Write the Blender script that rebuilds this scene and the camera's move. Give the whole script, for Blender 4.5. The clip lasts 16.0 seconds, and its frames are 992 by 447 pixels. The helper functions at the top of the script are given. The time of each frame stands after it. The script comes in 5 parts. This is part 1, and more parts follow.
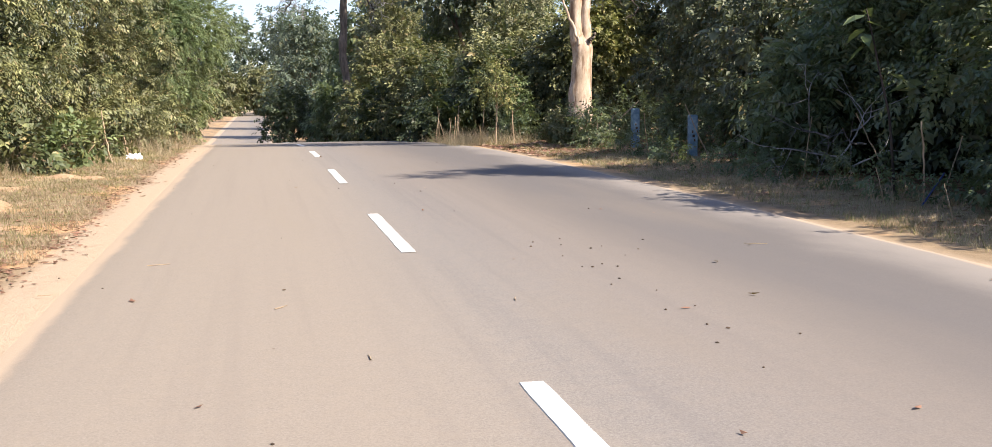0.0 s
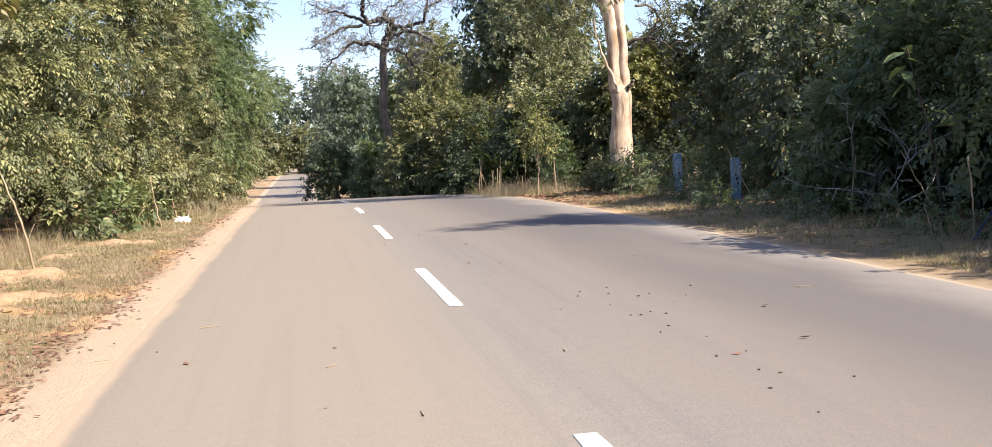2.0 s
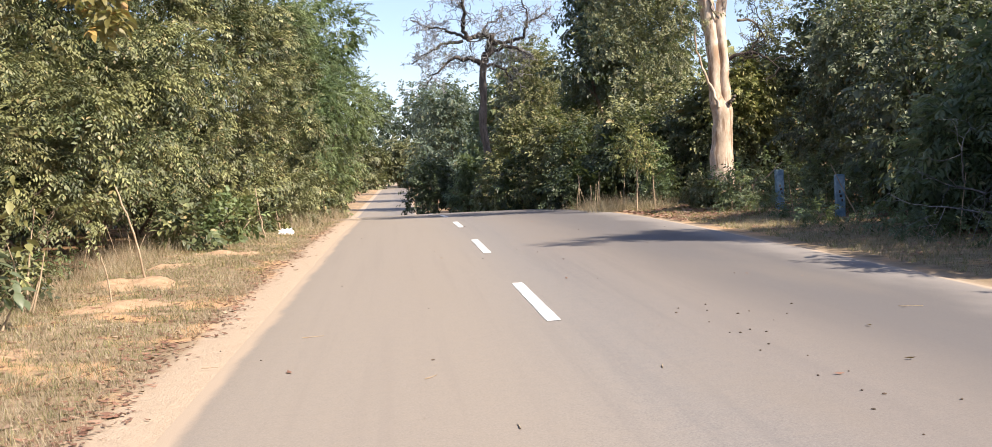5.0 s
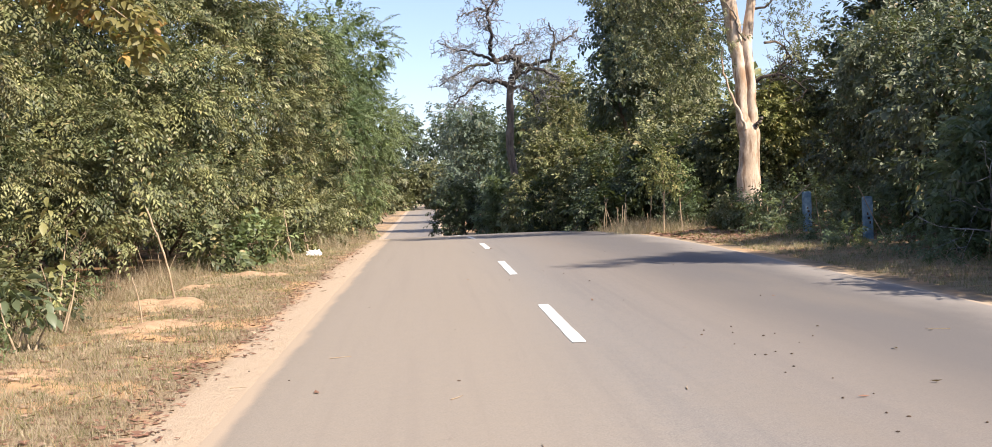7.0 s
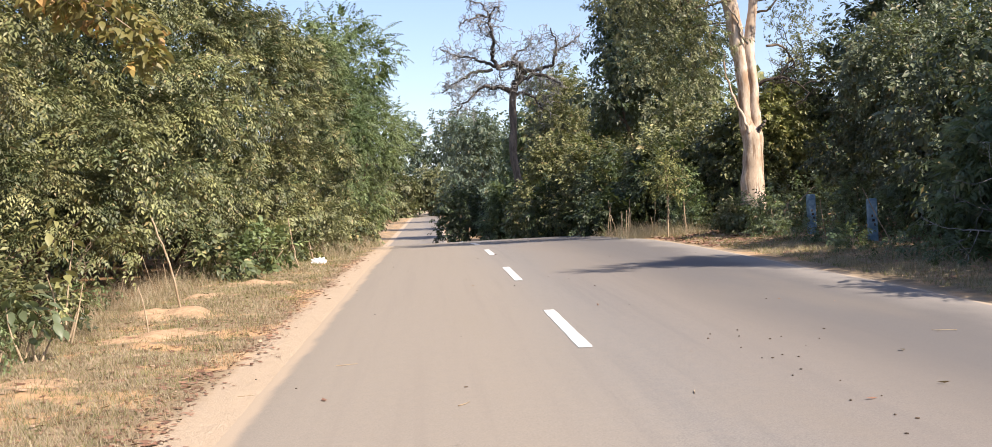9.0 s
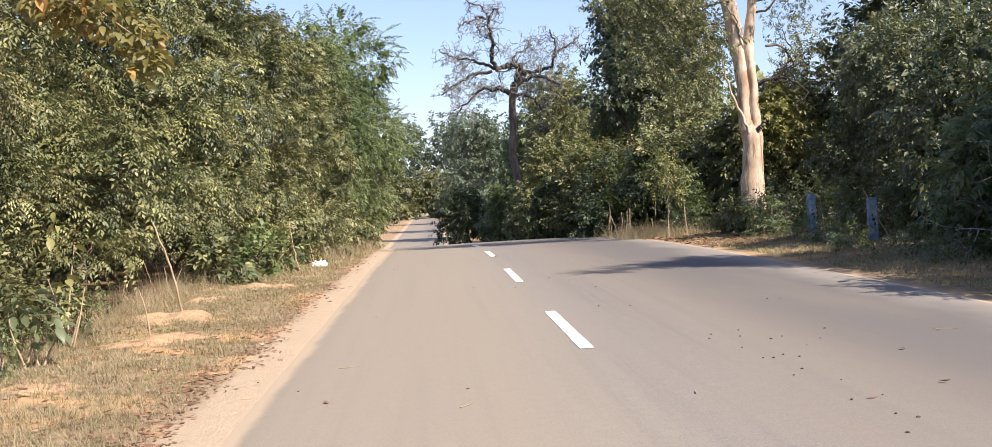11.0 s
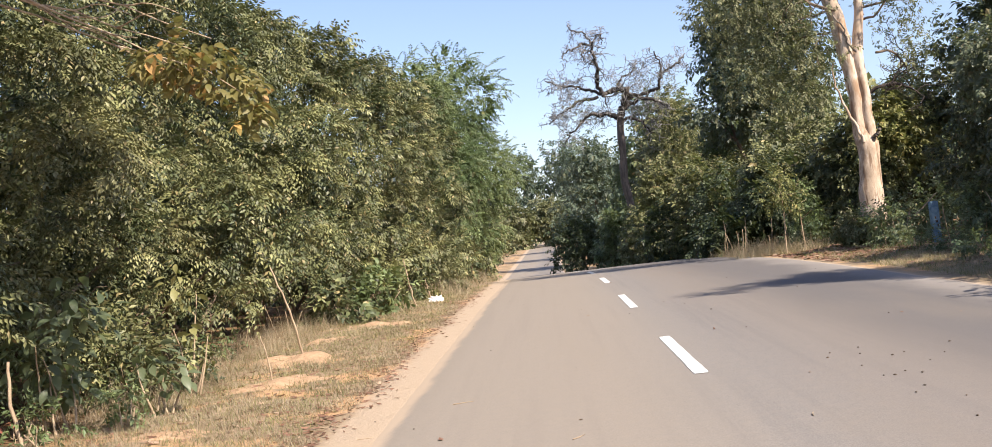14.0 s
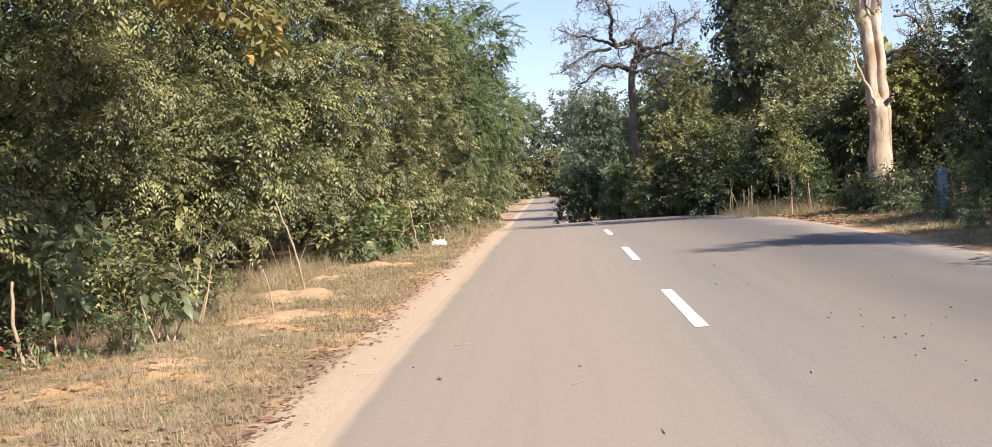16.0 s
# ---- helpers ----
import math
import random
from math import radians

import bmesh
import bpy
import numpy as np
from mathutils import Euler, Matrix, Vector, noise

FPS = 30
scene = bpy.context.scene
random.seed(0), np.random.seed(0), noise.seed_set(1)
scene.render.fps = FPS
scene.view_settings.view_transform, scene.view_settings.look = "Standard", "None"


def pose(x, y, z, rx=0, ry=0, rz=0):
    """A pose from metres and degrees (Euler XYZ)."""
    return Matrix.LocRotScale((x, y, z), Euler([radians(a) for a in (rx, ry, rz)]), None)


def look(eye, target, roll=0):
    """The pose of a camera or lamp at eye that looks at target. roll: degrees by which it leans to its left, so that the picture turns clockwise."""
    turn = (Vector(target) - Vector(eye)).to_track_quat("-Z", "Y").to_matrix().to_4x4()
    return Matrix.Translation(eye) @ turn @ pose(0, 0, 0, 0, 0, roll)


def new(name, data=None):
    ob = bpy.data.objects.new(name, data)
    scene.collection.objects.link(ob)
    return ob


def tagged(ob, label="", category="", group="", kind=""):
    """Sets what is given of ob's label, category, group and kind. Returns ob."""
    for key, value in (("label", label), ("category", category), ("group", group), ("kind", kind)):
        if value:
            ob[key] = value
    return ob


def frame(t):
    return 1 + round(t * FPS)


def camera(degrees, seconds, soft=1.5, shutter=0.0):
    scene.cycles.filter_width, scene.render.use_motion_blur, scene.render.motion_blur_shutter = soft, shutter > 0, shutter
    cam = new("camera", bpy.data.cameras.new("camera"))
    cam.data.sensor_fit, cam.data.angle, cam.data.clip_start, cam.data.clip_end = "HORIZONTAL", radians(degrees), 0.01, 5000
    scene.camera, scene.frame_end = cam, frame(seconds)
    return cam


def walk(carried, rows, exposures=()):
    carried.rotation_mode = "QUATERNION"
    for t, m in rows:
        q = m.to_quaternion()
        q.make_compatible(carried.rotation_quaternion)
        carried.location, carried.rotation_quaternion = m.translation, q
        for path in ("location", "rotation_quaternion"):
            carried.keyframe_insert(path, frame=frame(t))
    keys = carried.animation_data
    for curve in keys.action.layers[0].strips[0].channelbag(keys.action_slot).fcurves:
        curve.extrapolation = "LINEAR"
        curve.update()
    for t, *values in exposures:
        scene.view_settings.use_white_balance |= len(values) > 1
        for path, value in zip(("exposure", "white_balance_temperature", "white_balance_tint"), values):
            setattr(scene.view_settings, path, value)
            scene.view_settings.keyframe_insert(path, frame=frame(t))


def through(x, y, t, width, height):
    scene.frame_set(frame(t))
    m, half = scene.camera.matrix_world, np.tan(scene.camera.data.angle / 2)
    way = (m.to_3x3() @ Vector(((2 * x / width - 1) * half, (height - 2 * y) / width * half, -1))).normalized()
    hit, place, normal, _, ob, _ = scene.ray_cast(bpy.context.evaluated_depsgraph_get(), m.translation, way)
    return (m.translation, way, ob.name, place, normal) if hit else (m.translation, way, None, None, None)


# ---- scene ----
cam = camera(46.9, 16.0, soft=0.85)
PATH = [
    (0, (0.0, 0.0, 1.342), (0.398, 1.946, 1.111), -0.7),
    (0.5, (-0.002, -0.002, 1.346), (0.399, 1.943, 1.112), -1.2),
    (1, (-0.02, -0.019, 1.348), (0.333, 1.94, 1.15), -1.8),
    (1.5, (-0.01, -0.007, 1.348), (0.358, 1.952, 1.186), -2.7),
    (2, (-0.017, -0.035, 1.363), (0.309, 1.933, 1.221), -2.9),
    (2.5, (-0.015, -0.049, 1.358), (0.216, 1.93, 1.193), -2.1),
    (3, (-0.031, -0.064, 1.359), (0.16, 1.921, 1.207), -2.6),
    (3.5, (-0.02, -0.045, 1.362), (0.196, 1.938, 1.218), -3.7),
    (4, (-0.022, -0.066, 1.36), (0.188, 1.92, 1.241), -3.8),
    (4.2, (-0.036, -0.061, 1.365), (0.165, 1.925, 1.241), -2.9),
    (6.3, (-0.009, -0.162, 1.361), (0.097, 1.833, 1.285), -3.1),
    (6.5, (-0.016, -0.174, 1.376), (0.091, 1.822, 1.29), -2.7),
    (7, (-0.022, -0.15, 1.37), (0.091, 1.846, 1.302), -2.6),
    (7.5, (-0.027, -0.168, 1.378), (0.091, 1.828, 1.336), -2.6),
    (8, (-0.033, -0.179, 1.381), (0.075, 1.818, 1.347), -2.6),
    (8.5, (-0.032, -0.161, 1.365), (0.078, 1.836, 1.313), -2.8),
    (9, (-0.034, -0.154, 1.369), (0.073, 1.842, 1.312), -3.2),
    (11.5, (-0.038, -0.174, 1.371), (0.068, 1.823, 1.32), -3.6),
    (12, (-0.076, -0.174, 1.362), (0.026, 1.823, 1.32), -4.4),
    (12.5, (-0.119, -0.189, 1.349), (-0.026, 1.807, 1.255), -6.8),
    (13, (-0.101, -0.169, 1.349), (-0.12, 1.829, 1.261), -2.8),
    (13.5, (0.021, -0.193, 1.378), (-0.014, 1.807, 1.35), -4.3),
    (14, (0.06, -0.203, 1.393), (-0.031, 1.795, 1.406), -6.9),
    (14.5, (0.056, -0.217, 1.387), (-0.055, 1.78, 1.407), -6.9),
    (15, (0.045, -0.194, 1.374), (-0.045, 1.804, 1.348), -4.8),
    (15.5, (0.042, -0.187, 1.373), (-0.028, 1.811, 1.344), -5.0),
    (16, (0.032, -0.188, 1.362), (-0.075, 1.807, 1.285), -4.1),
]
walk(cam, [(t, look(eye, target, roll)) for t, eye, target, roll in PATH],
     [(0, 1.15), (3, 1.13), (5, 1.07), (8, 1.02), (16, 0.95)])

# ---------------------------------------------------------------- light
SUN_AZ, SUN_EL = radians(-42), radians(42)      # azimuth from +x towards +y
world = bpy.data.worlds.new("world")
scene.world = world
world.use_nodes = True
wn = world.node_tree.nodes
sky = wn.new("ShaderNodeTexSky")
sky.sky_type, sky.sun_disc = "NISHITA", False
sky.sun_elevation, sky.sun_rotation = SUN_EL, radians(90) - SUN_AZ
sky.air_density, sky.dust_density, sky.ozone_density = 1.0, 0.8, 1.2
wn["Background"].inputs["Strength"].default_value = 0.103
# the horizon is clear and pale blue: the sky is read a little higher than the eye looks
lift = wn.new("ShaderNodeMapping")
lift.inputs["Location"].default_value, lift.inputs["Scale"].default_value = (0, 0, 0.035), (1, 1, 0.97)
world.node_tree.links.new(wn.new("ShaderNodeTexCoord").outputs["Generated"], lift.inputs[0])
world.node_tree.links.new(lift.outputs[0], sky.inputs[0])
tint = wn.new("ShaderNodeMix")
tint.data_type, tint.blend_type = "RGBA", "MULTIPLY"
tint.inputs[0].default_value, tint.inputs[7].default_value = 1.0, (1.05, 0.975, 1.05, 1)
world.node_tree.links.new(sky.outputs[0], tint.inputs[6])
world.node_tree.links.new(tint.outputs[2], wn["Background"].inputs["Color"])
sun = new("sun", bpy.data.lights.new("sun", "SUN"))
sun.data.energy, sun.data.angle, sun.data.color = 5.0, radians(0.55), (1.0, 0.888, 0.752)
to_sun = Vector((math.cos(SUN_AZ) * math.cos(SUN_EL), math.sin(SUN_AZ) * math.cos(SUN_EL), math.sin(SUN_EL)))
sun.matrix_world = look(to_sun * 60, (0, 0, 0))


# ---------------------------------------------------------------- materials
class Mat:
    """A node material with short calls."""

    def __init__(self, name, rough=0.8, spec=0.3):
        self.m = bpy.data.materials.new(name)
        self.m.use_nodes = True
        self.t = self.m.node_tree
        self.p = self.t.nodes["Principled BSDF"]
        self.p.inputs["Roughness"].default_value = rough
        self.p.inputs["Specular IOR Level"].default_value = spec

    def node(self, kind, **inputs):
        n = self.t.nodes.new(kind)
        for k, v in inputs.items():
            self.put(v, n.inputs[k])
        return n

    def put(self, v, socket):
        if isinstance(v, bpy.types.NodeSocket):
            self.t.links.new(v, socket)
        elif isinstance(v, tuple) and len(v) == 3 and socket.type == "RGBA":
            socket.default_value = (*v, 1)
        else:
            socket.default_value = v

    def coords(self, kind="Object"):
        return self.node("ShaderNodeTexCoord").outputs[kind]

    def world_place(self):
        return self.node("ShaderNodeNewGeometry").outputs["Position"]

    def noise(self, at, scale, detail=4.0, rough=0.55, stretch=None):
        if stretch:
            mp = self.node("ShaderNodeMapping", Vector=at)
            mp.inputs["Scale"].default_value = stretch
            at = mp.outputs[0]
        return self.node("ShaderNodeTexNoise", Vector=at, Scale=scale, Detail=detail, Roughness=rough).outputs["Fac"]

    def ramp(self, fac, a, b, lo=0.0, hi=1.0):
        n = self.node("ShaderNodeMapRange", Value=fac)
        n.interpolation_type = "SMOOTHSTEP"
        for k, v in (("From Min", a), ("From Max", b), ("To Min", lo), ("To Max", hi)):
            n.inputs[k].default_value = v
        return n.outputs[0]

    def mix(self, fac, a, b, blend="MIX"):
        n = self.t.nodes.new("ShaderNodeMix")
        n.data_type, n.blend_type = "RGBA", blend
        self.put(fac, n.inputs[0])
        self.put(a, n.inputs[6])
        self.put(b, n.inputs[7])
        return n.outputs[2]

    def calc(self, op, a, b=0.0):
        n = self.t.nodes.new("ShaderNodeMath")
        n.operation = op
        self.put(a, n.inputs[0])
        self.put(b, n.inputs[1])
        return n.outputs[0]

    def attr(self, name):
        n = self.t.nodes.new("ShaderNodeAttribute")
        n.attribute_name = name
        return n.outputs["Fac"]

    def color(self, c):
        self.put(c, self.p.inputs["Base Color"])
        return self

    def bump(self, height, strength=0.4, dist=0.01):
        n = self.node("ShaderNodeBump", Height=height, Strength=strength, Distance=dist)
        self.t.links.new(n.outputs[0], self.p.inputs["Normal"])
        return self


def leaf_material(name, dark, light, old, rough=0.5, through=0.28, patch=0.6, old_share=0.12):
    """Leaves: each differs a little, whole sprays differ more, a few are yellowed."""
    k = Mat(name, rough, 0.42)
    geo = k.node("ShaderNodeNewGeometry")
    isle = geo.outputs["Random Per Island"]
    spray = k.noise(geo.outputs["Position"], patch, 3.0)
    c = k.mix(k.ramp(spray, 0.35, 0.68), dark, light)
    c = k.mix(k.calc("MULTIPLY", isle, 0.25), c, light)
    c = k.mix(k.ramp(isle, 1.0 - old_share, 1.0 - old_share * 0.6), c, old)
    c = k.mix(k.ramp(k.noise(geo.outputs["Position"], 0.23, 2.0), 0.5, 0.75, 0.0, 0.22), c, old)
    c = k.mix(k.ramp(k.noise(geo.outputs["Position"], 60.0, 2.0), 0.4, 0.8, 0.0, 0.3), c, dark)
    tone = k.node("ShaderNodeMapRange", Value=k.calc("FRACT", k.calc("MULTIPLY", isle, 7.31)))
    tone.inputs["To Min"].default_value, tone.inputs["To Max"].default_value = 0.8, 1.2
    frond = k.calc("ADD", k.calc("MULTIPLY", k.attr("tone"), 0.9), tone.outputs[0])
    c = k.node("ShaderNodeHueSaturation", Value=frond, Color=c).outputs[0]
    k.color(c)
    tr = k.node("ShaderNodeBsdfTranslucent", Color=k.mix(0.5, c, (0.28, 0.34, 0.08)))
    mixer = k.node("ShaderNodeMixShader", Fac=through)
    k.t.links.new(k.p.outputs[0], mixer.inputs[1])
    k.t.links.new(tr.outputs[0], mixer.inputs[2])
    k.t.links.new(mixer.outputs[0], k.t.nodes["Material Output"].inputs["Surface"])
    return k.m


def bark_material(name, a, b, dirt, scale=6.0, rough=0.85, cracks=0.0):
    k = Mat(name, rough, 0.2)
    at = k.coords()
    plates = k.noise(at, scale, 6.0, 0.6, (1, 1, 0.25))
    fine = k.noise(at, scale * 9, 4.0, 0.6, (1, 1, 0.4))
    c = k.mix(k.ramp(plates, 0.38, 0.62), a, b)
    c = k.mix(k.ramp(fine, 0.5, 0.8, 0.0, 0.6), c, dirt)
    if cracks:
        line = k.noise(at, 5.0, 5.0, 0.6, (1.6, 1.6, 0.16))
        c = k.mix(k.calc("MULTIPLY", k.ramp(line, 0.565, 0.63), cracks), c, dirt)
        c = k.mix(k.calc("MULTIPLY", k.ramp(k.noise(at, 2.2, 5.0, 0.65, (1, 1, 0.4)), 0.47, 0.62), cracks * 0.85), c, (0.31, 0.195, 0.115))
    k.color(c)
    k.bump(k.calc("ADD", plates, k.calc("MULTIPLY", fine, 0.35)), 0.6, 0.03)
    return k.m


def plain_material(name, a, b, scale, rough=0.8, bump=0.3):
    k = Mat(name, rough, 0.3)
    at = k.coords()
    n = k.noise(at, scale, 5.0)
    k.color(k.mix(k.ramp(n, 0.35, 0.65), a, b))
    k.bump(n, bump, 0.01)
    return k.m


def asphalt_material():
    """Worn grey asphalt: fine chips, tan dust along the wheel tracks, sand drifted over the edges."""
    k = Mat("asphalt", 0.82, 0.35)
    at = k.world_place()
    across, edge = k.attr("across"), k.attr("edge")
    chips = k.calc("MULTIPLY", k.calc("ADD", k.noise(at, 130.0, 3.0, 0.7), k.noise(at, 70.0, 3.0, 0.7)), 0.5)
    mott = k.noise(at, 9.0, 5.0, 0.6)
    large = k.noise(at, 0.55, 4.0, 0.55, (1.0, 0.22, 1.0))
    c = k.mix(k.ramp(chips, 0.28, 0.74), (0.146, 0.133, 0.122), (0.294, 0.267, 0.240))
    c = k.mix(k.ramp(mott, 0.4, 0.7, 0.0, 0.35), c, (0.26, 0.225, 0.19))
    streak = k.noise(at, 1.0, 4.0, 0.6, (5.0, 0.10, 1.0))
    c = k.mix(k.ramp(streak, 0.48, 0.68, 0.0, 0.30), c, (0.155, 0.142, 0.138))
    # dust bands along the road
    band = k.calc("ADD", across, k.calc("MULTIPLY", k.calc("SUBTRACT", large, 0.5), 1.4))
    dust = k.calc("MULTIPLY", k.ramp(band, 2.5, 3.8), k.ramp(band, 5.2, 3.9))
    dust = k.calc("ADD", k.calc("MULTIPLY", dust, 0.6), k.calc("MULTIPLY", k.ramp(band, 3.0, 1.6), 0.75))
    c = k.mix(k.calc("MULTIPLY", k.ramp(band, 3.4, 4.8), 0.7), c, (0.138, 0.124, 0.114))
    c = k.mix(k.calc("MULTIPLY", dust, 0.45), c, (0.33, 0.26, 0.185))
    c = k.mix(k.ramp(large, 0.5, 0.7, 0.0, 0.35), c, (0.25, 0.21, 0.165))
    # the far lane is less dusty and greyer, with a pale dusty strip along its edge
    c = k.mix(k.ramp(across, 2.2, 3.7), c, k.mix(1.0, c, (0.83, 0.84, 0.88), "MULTIPLY"))
    strip = k.calc("ADD", edge, k.calc("MULTIPLY", k.calc("SUBTRACT", k.noise(at, 1.1, 5.0, 0.6, (1, 0.5, 1)), 0.5), 1.1))
    c = k.mix(k.calc("MULTIPLY", k.ramp(strip, 0.95, 0.1, 0.0, 0.6), k.ramp(across, 3.4, 4.2)), c, (0.33, 0.295, 0.262))
    # drifted sand
    rag = k.calc("ADD", edge, k.calc("MULTIPLY", k.calc("SUBTRACT", k.noise(at, 2.2, 6.0, 0.6, (1, 0.35, 1)), 0.5), 0.24))
    sand = k.ramp(rag, 0.10, -0.02)
    c = k.mix(k.calc("MULTIPLY", sand, 0.92), c, k.mix(chips, (0.37, 0.283, 0.205), (0.47, 0.372, 0.275)))
    k.color(c)
    k.bump(k.calc("ADD", chips, k.calc("MULTIPLY", mott, 0.5)), 0.35, 0.006)
    return k.m


def ground_material():
    """Pale sandy shoulder, then dry straw-coloured turf on ochre soil, then leaf litter under the trees."""
    k = Mat("verge_soil", 0.95, 0.15)
    at = k.world_place()
    far = k.attr("edge")                       # metres outwards from the asphalt
    fine, mid, big = k.noise(at, 60.0, 4.0, 0.7), k.noise(at, 4.0, 6.0, 0.6), k.noise(at, 0.8, 5.0, 0.6)
    sand = k.mix(fine, (0.37, 0.283, 0.205), (0.47, 0.372, 0.275))
    straw = k.mix(k.ramp(mid, 0.35, 0.65), (0.225, 0.168, 0.108), (0.34, 0.255, 0.168))
    straw = k.mix(k.ramp(fine, 0.45, 0.75, 0.0, 0.6), straw, (0.20, 0.14, 0.07))
    soil = k.mix(fine, (0.42, 0.25, 0.13), (0.53, 0.35, 0.20))
    turf = k.mix(k.ramp(big, 0.50, 0.60), straw, soil)
    litter = k.mix(k.ramp(mid, 0.4, 0.6), (0.10, 0.06, 0.035), (0.24, 0.145, 0.075))
    rag = k.calc("ADD", far, k.calc("MULTIPLY", k.calc("SUBTRACT", mid, 0.5), 0.35))
    c = k.mix(k.ramp(rag, 0.38, 0.62), sand, turf)
    rag2 = k.calc("ADD", far, k.calc("MULTIPLY", k.calc("SUBTRACT", big, 0.5), 1.8))
    c = k.mix(k.ramp(rag2, 2.6, 3.6), c, litter)
    k.color(c)
    k.bump(k.calc("ADD", mid, k.calc("MULTIPLY", fine, 0.4)), 0.7, 0.04)
    return k.m


ASPHALT, SOIL = asphalt_material(), ground_material()
PAINT = plain_material("road_paint", (0.60, 0.60, 0.58), (0.72, 0.715, 0.69), 25.0, 0.7, 0.1)
LEAF_OLIVE = leaf_material("leaf_olive", (0.032, 0.049, 0.021), (0.228, 0.230, 0.098), (0.27, 0.22, 0.105), rough=0.5, through=0.10, old_share=0.07, patch=1.3)
LEAF_DEEP = leaf_material("leaf_deep", (0.066, 0.102, 0.056), (0.185, 0.222, 0.128), (0.20, 0.19, 0.10), rough=0.4, old_share=0.06, through=0.42)
# darkened leaf colour that carries the shade of hollows and undergrowth
LEAF_SHADE = leaf_material("leaf_shade", (0.026, 0.042, 0.020), (0.070, 0.090, 0.042), (0.09, 0.08, 0.04), rough=0.5, old_share=0.05, through=0.2)
LEAF_MOSS = leaf_material("leaf_moss", (0.043, 0.062, 0.036), (0.148, 0.165, 0.093), (0.20, 0.16, 0.08), rough=0.46, old_share=0.08, through=0.2)
LEAF_FRESH = leaf_material("leaf_fresh", (0.060, 0.098, 0.040), (0.165, 0.205, 0.088), (0.17, 0.17, 0.06), old_share=0.05)
LEAF_YELLOW = leaf_material("leaf_yellow", (0.12, 0.125, 0.042), (0.26, 0.23, 0.078), (0.38, 0.22, 0.075), old_share=0.35)
LEAF_PALE = leaf_material("leaf_pale", (0.15, 0.165, 0.060), (0.32, 0.31, 0.125), (0.32, 0.26, 0.10), old_share=0.1)
LEAF_GREY = leaf_material("leaf_grey", (0.11, 0.12, 0.062), (0.23, 0.23, 0.12), (0.17, 0.15, 0.08))
LEAF_KHAKI = leaf_material("leaf_khaki", (0.085, 0.102, 0.042), (0.215, 0.212, 0.092), (0.22, 0.17, 0.08), rough=0.5, through=0.25)
LEAF_BLUISH = leaf_material("leaf_bluish", (0.042, 0.068, 0.052), (0.112, 0.142, 0.104), (0.14, 0.14, 0.08), rough=0.45, through=0.3)
# bluish cast in this leaf colour stands in for the haze of distance
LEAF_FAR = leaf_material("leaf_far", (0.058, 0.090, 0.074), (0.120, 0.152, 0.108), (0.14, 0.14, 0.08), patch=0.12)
LEAF_RED = leaf_material("leaf_red", (0.14, 0.05, 0.035), (0.24, 0.085, 0.06), (0.16, 0.09, 0.04))
BARK_BROWN = bark_material("bark_brown", (0.10, 0.072, 0.05), (0.19, 0.145, 0.105), (0.06, 0.045, 0.035), 7.0)
BARK_PALE = bark_material("bark_pale", (0.43, 0.33, 0.245), (0.69, 0.57, 0.46), (0.24, 0.165, 0.115), 3.2, 0.75, 0.95)
BARK_DARK = bark_material("bark_dark", (0.035, 0.028, 0.024), (0.075, 0.06, 0.05), (0.02, 0.017, 0.015), 9.0)
BARK_DEAD = bark_material("bark_dead", (0.115, 0.099, 0.086), (0.24, 0.208, 0.18), (0.06, 0.05, 0.045), 8.0)
BARK_TRUNK = bark_material("bark_trunk", (0.10, 0.085, 0.072), (0.20, 0.165, 0.135), (0.05, 0.04, 0.035), 8.0)
BARK_LIMB = bark_material("bark_limb", (0.045, 0.038, 0.034), (0.12, 0.105, 0.095), (0.03, 0.025, 0.022), 8.0)
BARK_TWIG = bark_material("bark_twig", (0.13, 0.125, 0.122), (0.36, 0.35, 0.345), (0.08, 0.075, 0.072), 2.0)
TWIG_DRY = bark_material("twig_dry", (0.32, 0.24, 0.16), (0.46, 0.36, 0.25), (0.20, 0.14, 0.09), 14.0)
STRAW = leaf_material("straw_grass", (0.27, 0.215, 0.140), (0.46, 0.385, 0.27), (0.34, 0.235, 0.155), 0.7, 0.3, 1.1, 0.2)
GREEN_GRASS = leaf_material("green_grass", (0.12, 0.135, 0.05), (0.26, 0.25, 0.11), (0.40, 0.32, 0.14), 0.6, 0.3, 1.1, 0.25)
DEAD_LEAF = leaf_material("fallen_leaf", (0.15, 0.075, 0.050), (0.29, 0.155, 0.105), (0.38, 0.27, 0.19), 0.75, 0.15, 3.0, 0.2)
BLUE_PAINT = plain_material("faded_blue_paint", (0.12, 0.21, 0.29), (0.25, 0.36, 0.44), 9.0, 0.75)
PLASTIC = plain_material("white_plastic", (0.80, 0.82, 0.86), (0.90, 0.90, 0.92), 12.0, 0.35)
BLUE_PIPE = plain_material("blue_plastic", (0.02, 0.035, 0.13), (0.03, 0.06, 0.19), 12.0, 0.4)
PELLET = plain_material("dark_droppings", (0.05, 0.038, 0.028), (0.12, 0.085, 0.06), 30.0, 0.9)
SANDY = plain_material("ochre_sand", (0.345, 0.22, 0.13), (0.445, 0.305, 0.19), 14.0, 0.95, 0.6)


# ---------------------------------------------------------------- the lie of the land
def smooth(a, b, v):
    u = np.clip((np.asarray(v, float) - a) / (b - a), 0, 1)
    return u * u * (3 - 2 * u)


